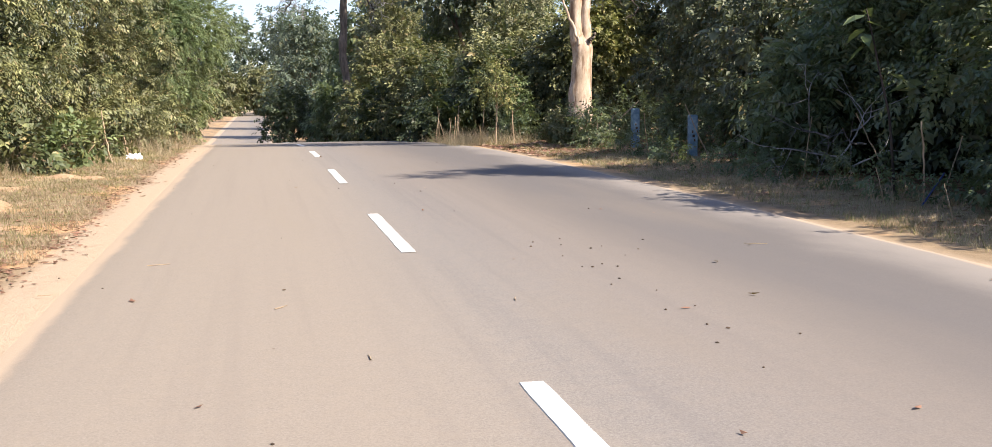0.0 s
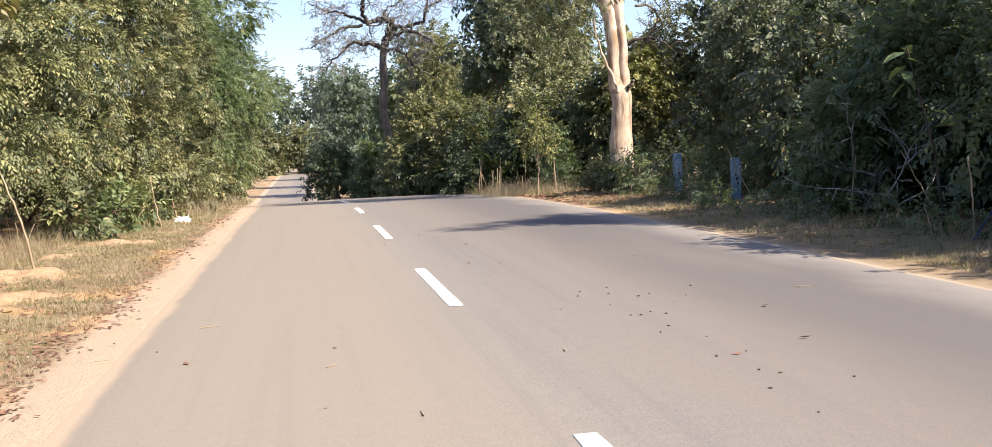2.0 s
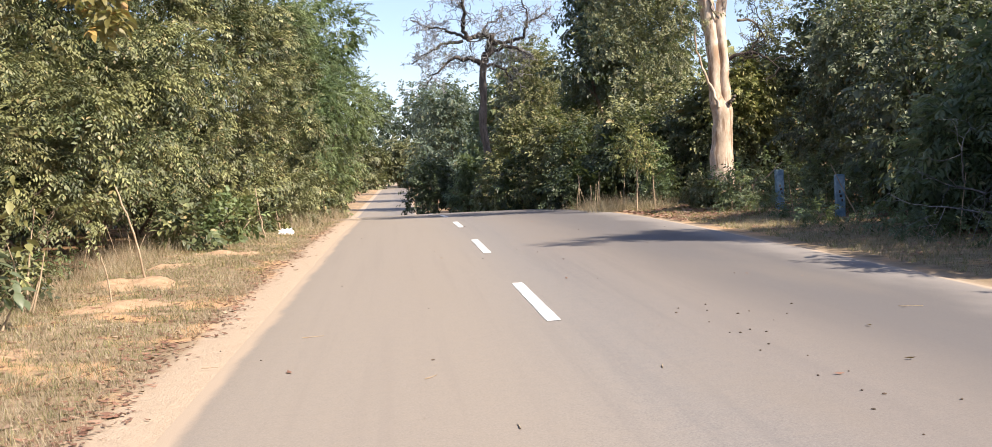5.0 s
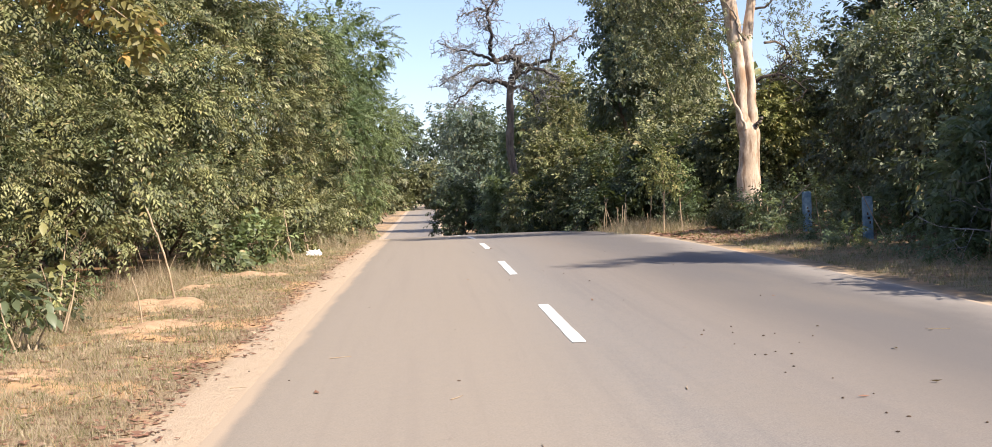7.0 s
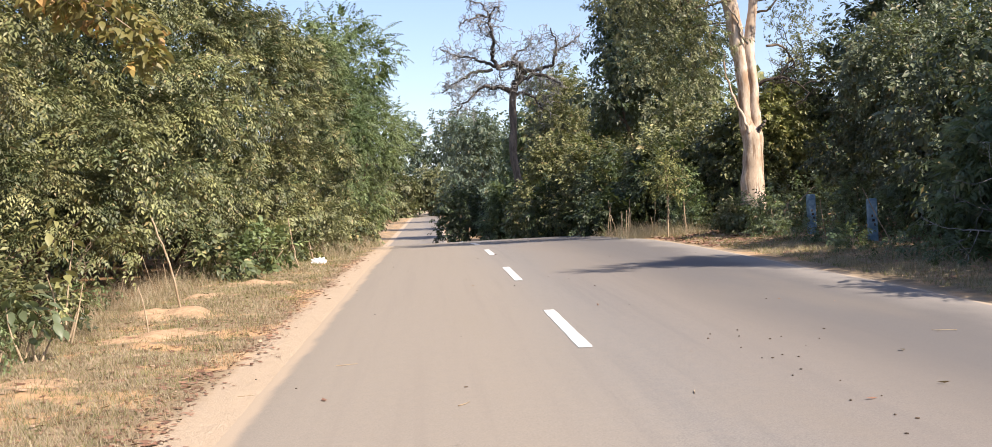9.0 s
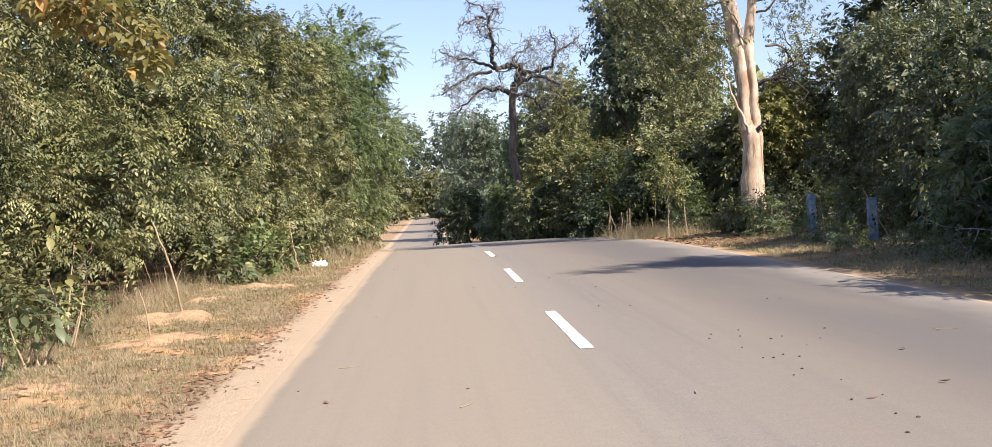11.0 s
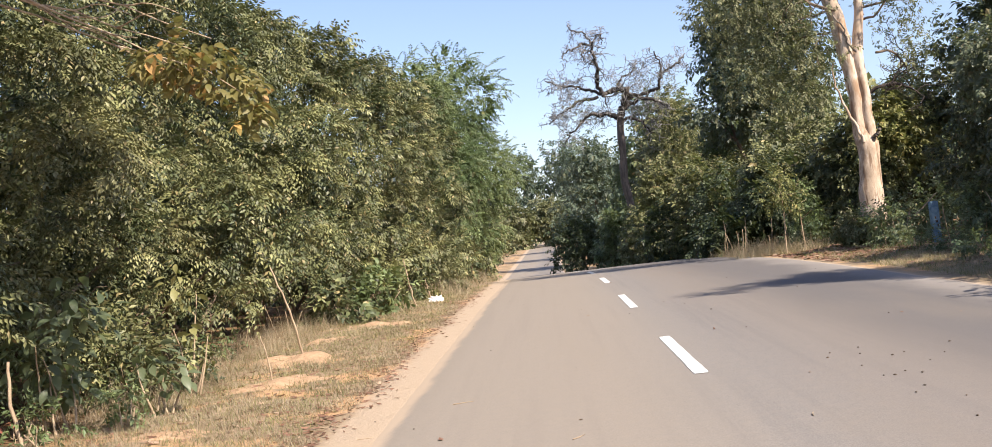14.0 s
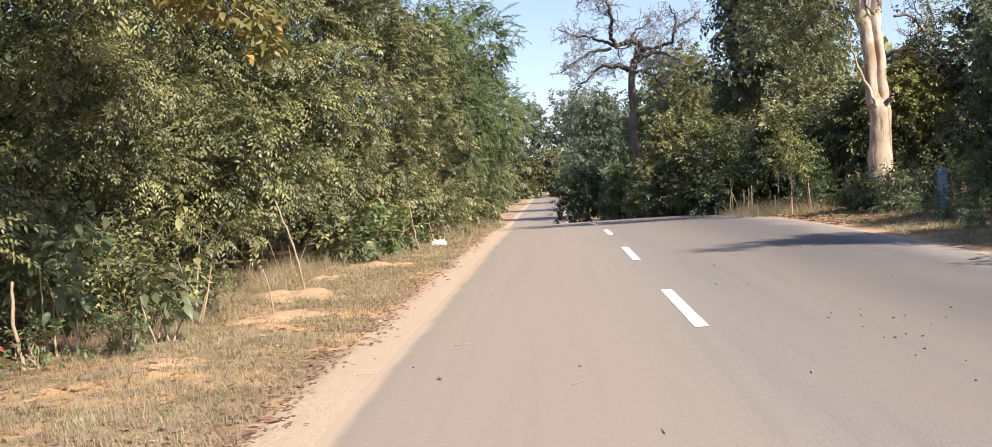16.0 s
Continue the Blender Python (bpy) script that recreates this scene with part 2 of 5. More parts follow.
def road_z(y):
    y = np.asarray(y, float)
    crest = -0.00093 * np.clip(y - 20, 0, 24.2) ** 2
    slope = -0.045 * np.clip(y - 44.2, 0, 37.8)
    u = np.clip(y - 82, 0, 20)
    return crest + slope - 0.045 * (u - u * u / 40)


def road_left(y):
    return -1.3 - 2.6 * smooth(28, 92, y)


def road_right(y):
    y = np.asarray(y, float)
    return road_left(y) + 6.55 + 0.1 * smooth(6, 14, y) - 1.9 * smooth(26, 58, y)


def waves(x, y):
    return (np.sin(x * 1.9 + 0.7 * np.sin(y * 1.3)) * np.sin(y * 1.1 + 1.3) + 0.6 * np.sin(x * 4.3 + y * 2.9) * np.sin(y * 3.7 - x)) * 0.5


def land_z(x, y):
    """Height of the ground, a hand under the asphalt and uneven beside it."""
    x, y = np.asarray(x, float), np.asarray(y, float)
    out = np.maximum(road_left(y) - x, x - road_right(y))
    rough = smooth(0.3, 1.6, out)
    rise = 0.05 * smooth(0.5, 2.0, out) + 0.25 * smooth(3, 12, out) + 0.8 * smooth(15, 60, out)
    return road_z(y) - 0.035 * smooth(0.12, -0.25, out) - 0.004 + rise + rough * waves(x, y) * 0.045


def mesh_from(name, verts, faces, material=None, smooth_shade=False):
    me = bpy.data.meshes.new(name)
    v, f = np.asarray(verts, np.float32), np.asarray(faces, np.int32)
    me.vertices.add(len(v))
    me.vertices.foreach_set("co", v.ravel())
    k = f.shape[1]
    me.loops.add(f.size)
    me.loops.foreach_set("vertex_index", f.ravel())
    me.polygons.add(len(f))
    me.polygons.foreach_set("loop_start", np.arange(len(f), dtype=np.int32) * k)
    me.polygons.foreach_set("use_smooth", np.full(len(f), smooth_shade))
    me.update(calc_edges=True)
    if material:
        me.materials.append(material)
    return me


def sheet(xs_of, ys, columns):
    """A strip of quads: xs_of(y) gives the two edges."""
    u = np.linspace(0, 1, columns)
    a, b = xs_of(ys)
    x = a[:, None] * (1 - u) + b[:, None] * u
    y = np.repeat(ys[:, None], columns, 1)
    i = np.arange(len(ys) - 1)[:, None] * columns + np.arange(columns - 1)
    faces = np.stack([i, i + 1, i + columns + 1, i + columns], -1).reshape(-1, 4)
    return x.ravel(), y.ravel(), faces


def give_attr(me, name, values):
    a = me.attributes.new(name, "FLOAT", "POINT")
    a.data.foreach_set("value", np.asarray(values, np.float32))


# ground: one sheet to the horizon, finer near the road
gx = np.r_[np.geomspace(-900, -12, 26), np.arange(-11.5, 13.6, 0.25), np.geomspace(14, 900, 26)]
gy = np.r_[np.linspace(-500, -20, 18), np.arange(-12, 50, 0.4), np.arange(50, 120, 2.0), np.geomspace(122, 1500, 26)]
X, Y = np.meshgrid(gx, gy)
idx = np.arange(len(gy) - 1)[:, None] * len(gx) + np.arange(len(gx) - 1)
quads = np.stack([idx, idx + 1, idx + len(gx) + 1, idx + len(gx)], -1).reshape(-1, 4)
me = mesh_from("ground", np.c_[X.ravel(), Y.ravel(), land_z(X, Y).ravel()], quads, SOIL, True)
give_attr(me, "edge", np.maximum(road_left(Y) - X, X - road_right(Y) + 0.38).ravel())
ground = tagged(new("ground", me), "dry grassy verge and sandy forest floor beside the road", "ground", kind="structure")

# asphalt, its edges feathered down into the sand
ys = np.r_[np.arange(-25, 60, 0.5), np.arange(60, 236, 2.0)]
rx, ry, rf = sheet(lambda y: (road_left(y) - 0.12, road_right(y) + 0.12), ys, 34)
inner = np.minimum(rx - road_left(ry), road_right(ry) - rx)
rz = road_z(ry) + 0.012 - 0.03 * smooth(0.10, -0.12, inner)
me = mesh_from("road", np.c_[rx, ry, rz], rf, ASPHALT, True)
give_attr(me, "edge", inner)
give_attr(me, "across", rx - road_left(ry))
road = tagged(new("road", me), "worn grey asphalt road dusted with tan sand", "road", kind="structure")


# ---------------------------------------------------------------- helpers for things
def thing(name, place, label, category, group="", turn=0.0):
    ob = new(name)
    ob.empty_display_size = 0.2
    ob.matrix_world = pose(*place, 0, 0, turn)
    return tagged(ob, label, category, group)


def child(name, me, parent, label=""):
    ob = new(name, me)
    ob.parent = parent
    return tagged(ob, label)


def tubes(limbs, sides=7):
    """Verts and quads of tapered limbs: each limb is (points, radii)."""
    vs, fs, base = [], [], 0
    ring = np.linspace(0, 2 * math.pi, sides, endpoint=False)
    for pts, radii in limbs:
        pts, radii = np.asarray(pts, float), np.asarray(radii, float)
        d = np.gradient(pts, axis=0)
        d /= np.linalg.norm(d, axis=1, keepdims=True) + 1e-9
        side = np.cross(d, np.where(np.abs(d[:, 2:3]) > 0.9, [[1.0, 0, 0]], [[0, 0, 1.0]]))
        side /= np.linalg.norm(side, axis=1, keepdims=True) + 1e-9
        up = np.cross(side, d)
        v = pts[:, None] + radii[:, None, None] * (np.cos(ring)[None, :, None] * side[:, None] + np.sin(ring)[None, :, None] * up[:, None])
        vs.append(v.reshape(-1, 3))
        i = np.arange(len(pts) - 1)[:, None] * sides + np.arange(sides)
        j = np.arange(len(pts) - 1)[:, None] * sides + (np.arange(sides) + 1) % sides
        fs.append((np.stack([i, j, j + sides, i + sides], -1) + base).reshape(-1, 4))
        cap = base + (len(pts) - 1) * sides
        fs.append(np.array([[cap, cap + 1, cap + sides // 2, cap + sides - 1]]))
        base += len(pts) * sides
    return np.concatenate(vs), np.concatenate(fs)


def wander(rng, start, way, length, r0, r1, steps=8, bend=0.25, lift=0.0):
    """A crooked limb."""
    p, d = np.array(start, float), np.array(way, float)
    d /= np.linalg.norm(d)
    pts = [p.copy()]
    for _ in range(steps):
        d = d + rng.normal(0, bend, 3) + (0, 0, lift)
        d /= np.linalg.norm(d)
        p = p + d * length / steps
        pts.append(p.copy())
    return np.array(pts), np.linspace(r0, r1, steps + 1)


def spray_pinnate(pairs=6, length=0.36, leaf=0.12, width=0.05):
    """A drooping compound leaf: leaflets in pairs along a curved stalk. Along +x, up +z."""
    rng = np.random.default_rng(pairs)
    vs, fs = [], []
    for k in range(pairs * 2 + 1):
        s = (k // 2 + 0.7) / pairs if k < pairs * 2 else 1.0
        side = (-1) ** k if k < pairs * 2 else 0
        base = np.array([s * length, 0, -0.28 * length * s * s])
        way = np.array([0.40, side * 0.80, -0.45]) if side else np.array([0.9, 0, -0.5])
        way = way / np.linalg.norm(way)
        cross = np.cross(way, [0, 0, 1.0])
        cross = cross / np.linalg.norm(cross) + (0, 0, rng.normal(0, 0.45))
        way = way + rng.normal(0, 0.16, 3)
        cross /= np.linalg.norm(cross)
        size = leaf * (1 - 0.35 * abs(s - 0.55)) * rng.uniform(0.8, 1.15)
        n = len(vs)
        vs += [base, base + way * size * 0.45 + cross * width / 2 - [0, 0, 0.006], base + way * size - [0, 0, 0.25 * size], base + way * size * 0.45 - cross * width / 2 - [0, 0, 0.006]]
        fs.append([n, n + 1, n + 2, n + 3])
    return np.array(vs), np.array(fs)


def spray_whorl(fronds=6, pairs=6, length=0.40, leaf=0.100, width=0.038, seed=11):
    """A shoot end: arching compound leaves fanned round the tip, their leaflets hanging in pairs like a comb."""
    rng = np.random.default_rng(seed)
    vs, fs = [], []
    for j in range(fronds):
        a = (j + rng.uniform(0, 0.6)) * 2 * math.pi / fronds
        way = np.array([0.62, math.cos(a) * 0.85, math.sin(a) * 0.5 + 0.12])
        way /= np.linalg.norm(way)
        far, sag = length * rng.uniform(0.75, 1.15), rng.uniform(0.35, 0.65)
        for k in range(pairs * 2 + 1):
            s = (k // 2 + 0.9) / (pairs + 0.4) if k < pairs * 2 else 1.0
            side = (-1) ** k if k < pairs * 2 else 0
            base = way * far * s + np.array([0, 0, -sag * far * s * s])
            run = way + np.array([0, 0, -2 * sag * s])
            run /= np.linalg.norm(run)
            out = np.cross(run, [0, 0, 1.0])
            out /= np.linalg.norm(out) + 1e-6
            hang = run * 0.34 + out * side * 0.74 + np.array([0, 0, -0.46]) if side else run + np.array([0, 0, -0.3])
            hang = hang + rng.normal(0, 0.10, 3)
            hang /= np.linalg.norm(hang)
            edge = run - hang * (run @ hang) if side else out
            edge = edge / (np.linalg.norm(edge) + 1e-6) + rng.normal(0, 0.12, 3)
            size = leaf * (1.05 - 0.5 * abs(s - 0.55)) * rng.uniform(0.85, 1.15)
            n = len(vs)
            vs += [base, base + hang * size * 0.42 + edge * width / 2, base + hang * size - [0, 0, 0.10 * size], base + hang * size * 0.42 - edge * width / 2]
            fs.append([n, n + 1, n + 2, n + 3])
    return np.array(vs), np.array(fs)


def spray_broad(count=7, length=0.26, leaf=0.13, width=0.07, seed=1, simple=False):
    """A twig end with broad, pointed leaves."""
    rng = np.random.default_rng(seed)
    vs, fs = [], []
    for k in range(count):
        s = (k + 0.4) / count
        a = k * 2.4
        base = np.array([s * length, 0, -0.1 * length * s * s])
        way = np.array([0.55, math.cos(a) * 0.8, math.sin(a) * 0.45 - 0.25])
        way /= np.linalg.norm(way)
        cross = np.cross(way, [0.1, 0.2, 1.0])
        cross /= np.linalg.norm(cross)
        size = leaf * rng.uniform(0.7, 1.1)
        n = len(vs)
        w = width * size / leaf / 2
        if simple:
            vs += [base, base + way * size * 0.45 + cross * w - [0, 0, 0.04 * size], base + way * size - [0, 0, 0.3 * size], base + way * size * 0.45 - cross * w - [0, 0, 0.04 * size]]
            fs.append([n, n + 1, n + 2, n + 3])
            continue
        vs += [base, base + way * size * 0.3 + cross * w * 0.9, base + way * size * 0.62 + cross * w * 0.8 - [0, 0, 0.08 * size], base + way * size - [0, 0, 0.3 * size],
               base + way * size * 0.62 - cross * w * 0.8 - [0, 0, 0.08 * size], base + way * size * 0.3 - cross * w * 0.9]
        fs += [[n, n + 1, n + 4, n + 5], [n + 1, n + 2, n + 3, n + 4]]
    return np.array(vs), np.array(fs)


SPRAYS = {"whorl": spray_whorl(), "whorl_small": spray_whorl(5, 5, 0.42, 0.125, 0.050, 12), "pinnate": spray_pinnate(), "fine": spray_pinnate(8, 0.34, 0.085, 0.03), "broad": spray_broad(7, 0.30, 0.15, 0.085),
          "small": spray_broad(9, 0.30, 0.10, 0.055, 2, True), "mid": spray_broad(8, 0.42, 0.19, 0.11, 6, True), "big": spray_broad(6, 0.30, 0.24, 0.14, 3),
          "coarse": spray_broad(6, 0.7, 0.36, 0.22, 4, True), "clump": spray_broad(8, 1.5, 0.8, 0.5, 5, True), "core": spray_broad(7, 0.45, 0.26, 0.20, 8, True)}


def scatter(spray, places, outward, rng, size=1.0, droop=0.25, spread=0.6):
    """Many sprays as one set of verts and quads, each turned outwards with some disorder."""
    tv, tf = SPRAYS[spray]
    n = len(places)
    d = outward + rng.normal(0, spread, (n, 3)) - [0, 0, droop]
    d /= np.linalg.norm(d, axis=1, keepdims=True) + 1e-9
    up = np.array([0, 0, 1.0]) + rng.normal(0, 0.12 if spray.startswith("whorl") else 0.35, (n, 3))
    side = np.cross(up, d)
    side /= np.linalg.norm(side, axis=1, keepdims=True) + 1e-9
    up = np.cross(d, side)
    s = size * rng.uniform(0.65, 1.25, n)
    v = places[:, None] + s[:, None, None] * (tv[None, :, 0:1] * d[:, None] + tv[None, :, 1:2] * side[:, None] + tv[None, :, 2:3] * up[:, None])
    f = tf[None] + (np.arange(n) * len(tv))[:, None, None]
    return v.reshape(-1, 3), f.reshape(-1, tf.shape[1])


def crown_mesh(name, lobes, count, spray, material, seed, size=1.0, droop=0.25, depth=0.35, spread=0.6, face=None, core=0, core_size=1.0, tops=False):
    """Leaves over uneven lobes: dense shells with gaps between the sprays, and broader leaves deep inside.
    face: the open side, where the leaves are densest. tops: leaves mostly on the upper half of each lobe."""
    rng = np.random.default_rng(seed)
    lobes = np.array(lobes, float)
    area = (lobes[:, 3] * lobes[:, 4] + lobes[:, 4] * lobes[:, 5] + lobes[:, 3] * lobes[:, 5])

    def shell(n, low, high):
        pick = rng.choice(len(lobes), n, p=area / area.sum())
        d = rng.normal(0, 1, (n, 3))
        d /= np.linalg.norm(d, axis=1, keepdims=True)
        if face is not None:
            back = (d @ np.array(face) < -0.25) & (rng.random(n) < 0.8)
            d[back] *= -1
        if tops:
            under = (d[:, 2] < -0.1) & (rng.random(n) < 0.75)
            d[under, 2] *= -1
        lump = 1 + 0.26 * np.sin(d[:, 0] * 7 + pick) * np.sin(d[:, 2] * 6 + 2 * pick) + 0.12 * np.sin(d[:, 1] * 11 + d[:, 2] * 9)
        r = lump * (high - (high - low) * rng.random(n) ** 1.6)
        p = lobes[pick, :3] + d * lobes[pick, 3:6] * r[:, None]
        inside = np.zeros(n, bool)
        for k, lo in enumerate(lobes):
            inside |= ((((p - lo[:3]) / lo[3:6]) ** 2).sum(1) < low * low * 0.75) & (pick != k)
        keep = (p[:, 2] > 0.05) & ~inside
        return p[keep], d[keep]

    p, d = shell(count, 1 - depth, 1.0)
    v, f = scatter(spray, p, d, rng, size, droop, spread)
    tones = np.repeat(rng.uniform(-0.5, 0.5, len(p)), len(SPRAYS[spray][0]))
    if core:
        p, d = shell(core, 0.45, 0.72)
        cv, cf = scatter("core", p, d, rng, core_size, 0.2, 0.8)
        f = np.concatenate([f, cf + len(v)])
        v = np.concatenate([v, cv])
        tones = np.r_[tones, np.zeros(len(cv))]
    crown = mesh_from(name, v, f, material)
    give_attr(crown, "tone", tones)
    return crown


def lobes_for(rng, width, height, low, count, fat=1.0):
    """Lobes that fill a shrub or a crown from low to height."""
    out = []
    for k in range(count):
        a, q = rng.uniform(0, 2 * math.pi), (k + rng.uniform(0, 1)) / count
        r = fat * width * rng.uniform(0.19, 0.30)
        z = low + r * 0.6 + (height - low - r * 1.5) * q
        reach = max(0.0, width * 0.5 * (1.0 - 0.45 * q * q) * rng.uniform(0.55, 1.0) - r * 0.5)
        out.append((math.cos(a) * reach, math.sin(a) * reach, z, r, r, r * rng.uniform(0.7, 1.0)))
    out.append((0, 0, (low + height) * 0.5, width * 0.3, width * 0.3, (height - low) * 0.42))
    return out


def clumps_for(rng, width, height, low, count):
    """Small leafy clumps in uneven tiers over a hedge shrub's open side, with hollows between them."""
    out = []
    for k in range(count):
        q = (k + rng.uniform(0, 1)) / count
        a = -0.65 + rng.uniform(-1.9, 1.9)
        reach = width * 0.5 * (1.05 - 0.40 * q ** 3) * (1 - 0.5 * rng.random() ** 2)
        r = rng.uniform(0.30, 0.60)
        z = low + r * 0.4 + (height - low - r) * q
        if q < 0.85 and math.sin(a * 2.7 + 5.1 * width + height) * math.sin(z * 1.9 + 7 * width) > 0.12:
            continue
        out.append((math.cos(a) * reach, math.sin(a) * reach, z, r * 1.1, r * 1.1, r * 0.7))
    return out


def shrub(place, width, height, spray, material, count, seed, label, category="shrub", group="roadside thicket", low=0.0, size=1.0, stems=5, bark=None, lobes=11,
          trunk_r=0.05, droop=0.25, name="shrub", face=None, core=160, core_size=1.0, spread=0.6, depth=0.35, fat=1.0, clumps=False):
    """A many-stemmed shrub or small tree: stems and limbs, and a crown of leaf sprays."""
    rng = np.random.default_rng(seed)
    ob = thing(name, place, label, category, group)
    lo = clumps_for(rng, width, height, low, lobes) if clumps else lobes_for(rng, width, height, low, lobes, fat)
    limbs = []
    for k in range(stems):
        a = rng.uniform(0, 2 * math.pi)
        foot = np.array([math.cos(a), math.sin(a), 0]) * width * (0.10 if stems > 1 else 0.0) - (0, 0, 0.1)
        aim = np.array(lo[(k * 3 + 2) % len(lo)][:3])
        mid = foot + (aim - foot) * 0.5 + rng.normal(0, 0.12, 3) * width * 0.3
        t = np.linspace(0, 1, 7)[:, None]
        pts = foot * (1 - t) ** 2 + 2 * mid * t * (1 - t) + aim * t * t
        limbs.append((pts, np.linspace(trunk_r, trunk_r * 0.3, 7) * rng.uniform(0.7, 1.2)))
        for _ in range(2):
            q = pts[rng.integers(3, 7)]
            limbs.append(wander(rng, q, rng.normal(0, 1, 3) + (0, 0, 0.4), width * 0.25, trunk_r * 0.35, trunk_r * 0.1, 5, 0.2))
    v, f = tubes(limbs, 5 if stems > 2 else 9)
    child("trunk", mesh_from("trunk", v, f, bark or BARK_BROWN, True), ob)
    child("crown", crown_mesh("crown", lo, count, spray, material, seed + 1, size, droop, depth, spread, face, core, core_size, clumps), ob)
    return ob


def branching(rng, start, way, length, r, depth, bend=0.3, lift=0.03, kids=3, least=0.0, steps=9):
    """A limb and its side limbs, down to twigs."""
    pts, radii = wander(rng, start, way, length, r, r * 0.45, steps, bend, lift)
    radii = np.maximum(radii, least)
    limbs = [(pts, radii)]
    if depth > 0:
        for k in range(kids):
            i = rng.integers(steps // 3, steps + 1) if k else steps
            d = pts[i] - pts[i - 1]
            d = d / np.linalg.norm(d) + rng.normal(0, 0.75, 3)
            limbs += branching(rng, pts[i], d, length * rng.uniform(0.5, 0.75), radii[i] * 0.75, depth - 1, bend, lift, kids, least, steps)
    return limbs


def at(x, y, dz=0.0):
    return (x, y, float(land_z(x, y)) + dz)


# ---------------------------------------------------------------- road markings
def dash(y0, y1):
    """A painted centre-line dash that follows the road's fall, with worn edges."""
    rng = np.random.default_rng(int(y0 * 10) + 500)
    yy = np.linspace(y0, y1, 25)
    mid = road_left(yy) + 2.475
    half = 0.060 + rng.normal(0, 0.0014, 25)
    half[0] *= 0.93
    half[-1] *= 0.93
    z = road_z(yy) + 0.017
    v = np.concatenate([np.c_[mid - half, yy, z], np.c_[mid + half, yy, z], np.c_[mid - half - 0.003, yy, z - 0.006], np.c_[mid + half + 0.003, yy, z - 0.006]])
    i = np.arange(24)
    f = np.concatenate([np.c_[i, i + 25, i + 26, i + 1], np.c_[i + 50, i, i + 1, i + 51], np.c_[i + 25, i + 75, i + 76, i + 26]])
    return tagged(new("lane_dash", mesh_from("lane_dash", v, f, PAINT)), "white painted centre-line dash on asphalt", "road marking", "centre line dashes")


for k in range(-2, 7):
    dash(1.87 + 7.5 * k, 4.98 + 7.5 * k)

# ---------------------------------------------------------------- left thicket
L = "olive-green leafy shrub with drooping compound leaves on the verge"
ROADWARD_L, ROADWARD_R = (0.75, -0.62, 0.2), (-0.75, -0.62, 0.2)
LEFT = [  # x, y, width, height, sprays
    (-7.1, 9.3, 3.6, 4.9, 5600), (-6.4, 12.4, 3.8, 5.2, 5800), (-6.4, 15.6, 3.8, 5.9, 4900), (-6.2, 18.6, 3.7, 6.25, 4300),
    (-5.9, 21.6, 3.6, 6.2, 3800), (-5.5, 24.6, 3.6, 6.2, 3500), (-5.1, 27.8, 3.6, 6.1, 3200), (-4.6, 31.2, 3.5, 6.0, 2900),
    (-4.5, 34.8, 3.7, 6.2, 2700)]
for k, (x, y, w, h, n) in enumerate(LEFT):
    shrub(at(x, y), w, h, "whorl" if y < 23 else "whorl_small", LEAF_OLIVE, int(n * (0.15 if y < 23 else 0.19)), 100 + 7 * k, L, lobes=86, clumps=True, size=0.72 if k < 2 else 0.9, low=0.5 if 1 <= k <= 4 else 0.2, droop=0.12, face=ROADWARD_L, core=0, depth=0.5, spread=0.35)
    # back row: the dark of the hedge's hollows is put into its leaves
    shrub(at(x - 3.2, y + 1.2), w + 0.8, h + 0.2, "mid", LEAF_SHADE, 640, 300 + 7 * k, "dense green thicket shrub, hollow shade put into its leaf colour", lobes=10, size=1.15, face=ROADWARD_L, core=200, core_size=1.3)
for k, (x, y, w, h) in enumerate([(-4.0, 39.0, 4.4, 8.0), (-3.3, 43.5, 5.2, 9.2), (-4.6, 49, 4.8, 9.0)]):
    shrub(at(x, y), w, h, "fine", LEAF_FRESH, 3500, 500 + 9 * k, "tall fresh-green feathery roadside tree", "tree", "roadside trees", low=0.8, size=1.18, droop=0.3, core=520, core_size=0.8, stems=2, trunk_r=0.11, lobes=16, name="tree", face=ROADWARD_L)
for k, (x, y, w, h) in enumerate([(-4.4, 54, 3.6, 4.6), (-5.4, 63, 4.2, 5.2), (-6.2, 74, 4.4, 5.2), (-7.2, 88, 5.0, 5.6), (-7.8, 106, 5.6, 5.8), (-8.2, 128, 6.2, 6.2), (-8.6, 154, 7.0, 6.6), (-9.0, 184, 7.5, 7.4)]):
    shrub(at(x, y), w, h, "coarse", LEAF_OLIVE, 1000, 600 + 9 * k, "dense olive-green shrub beside the far road", size=0.85)

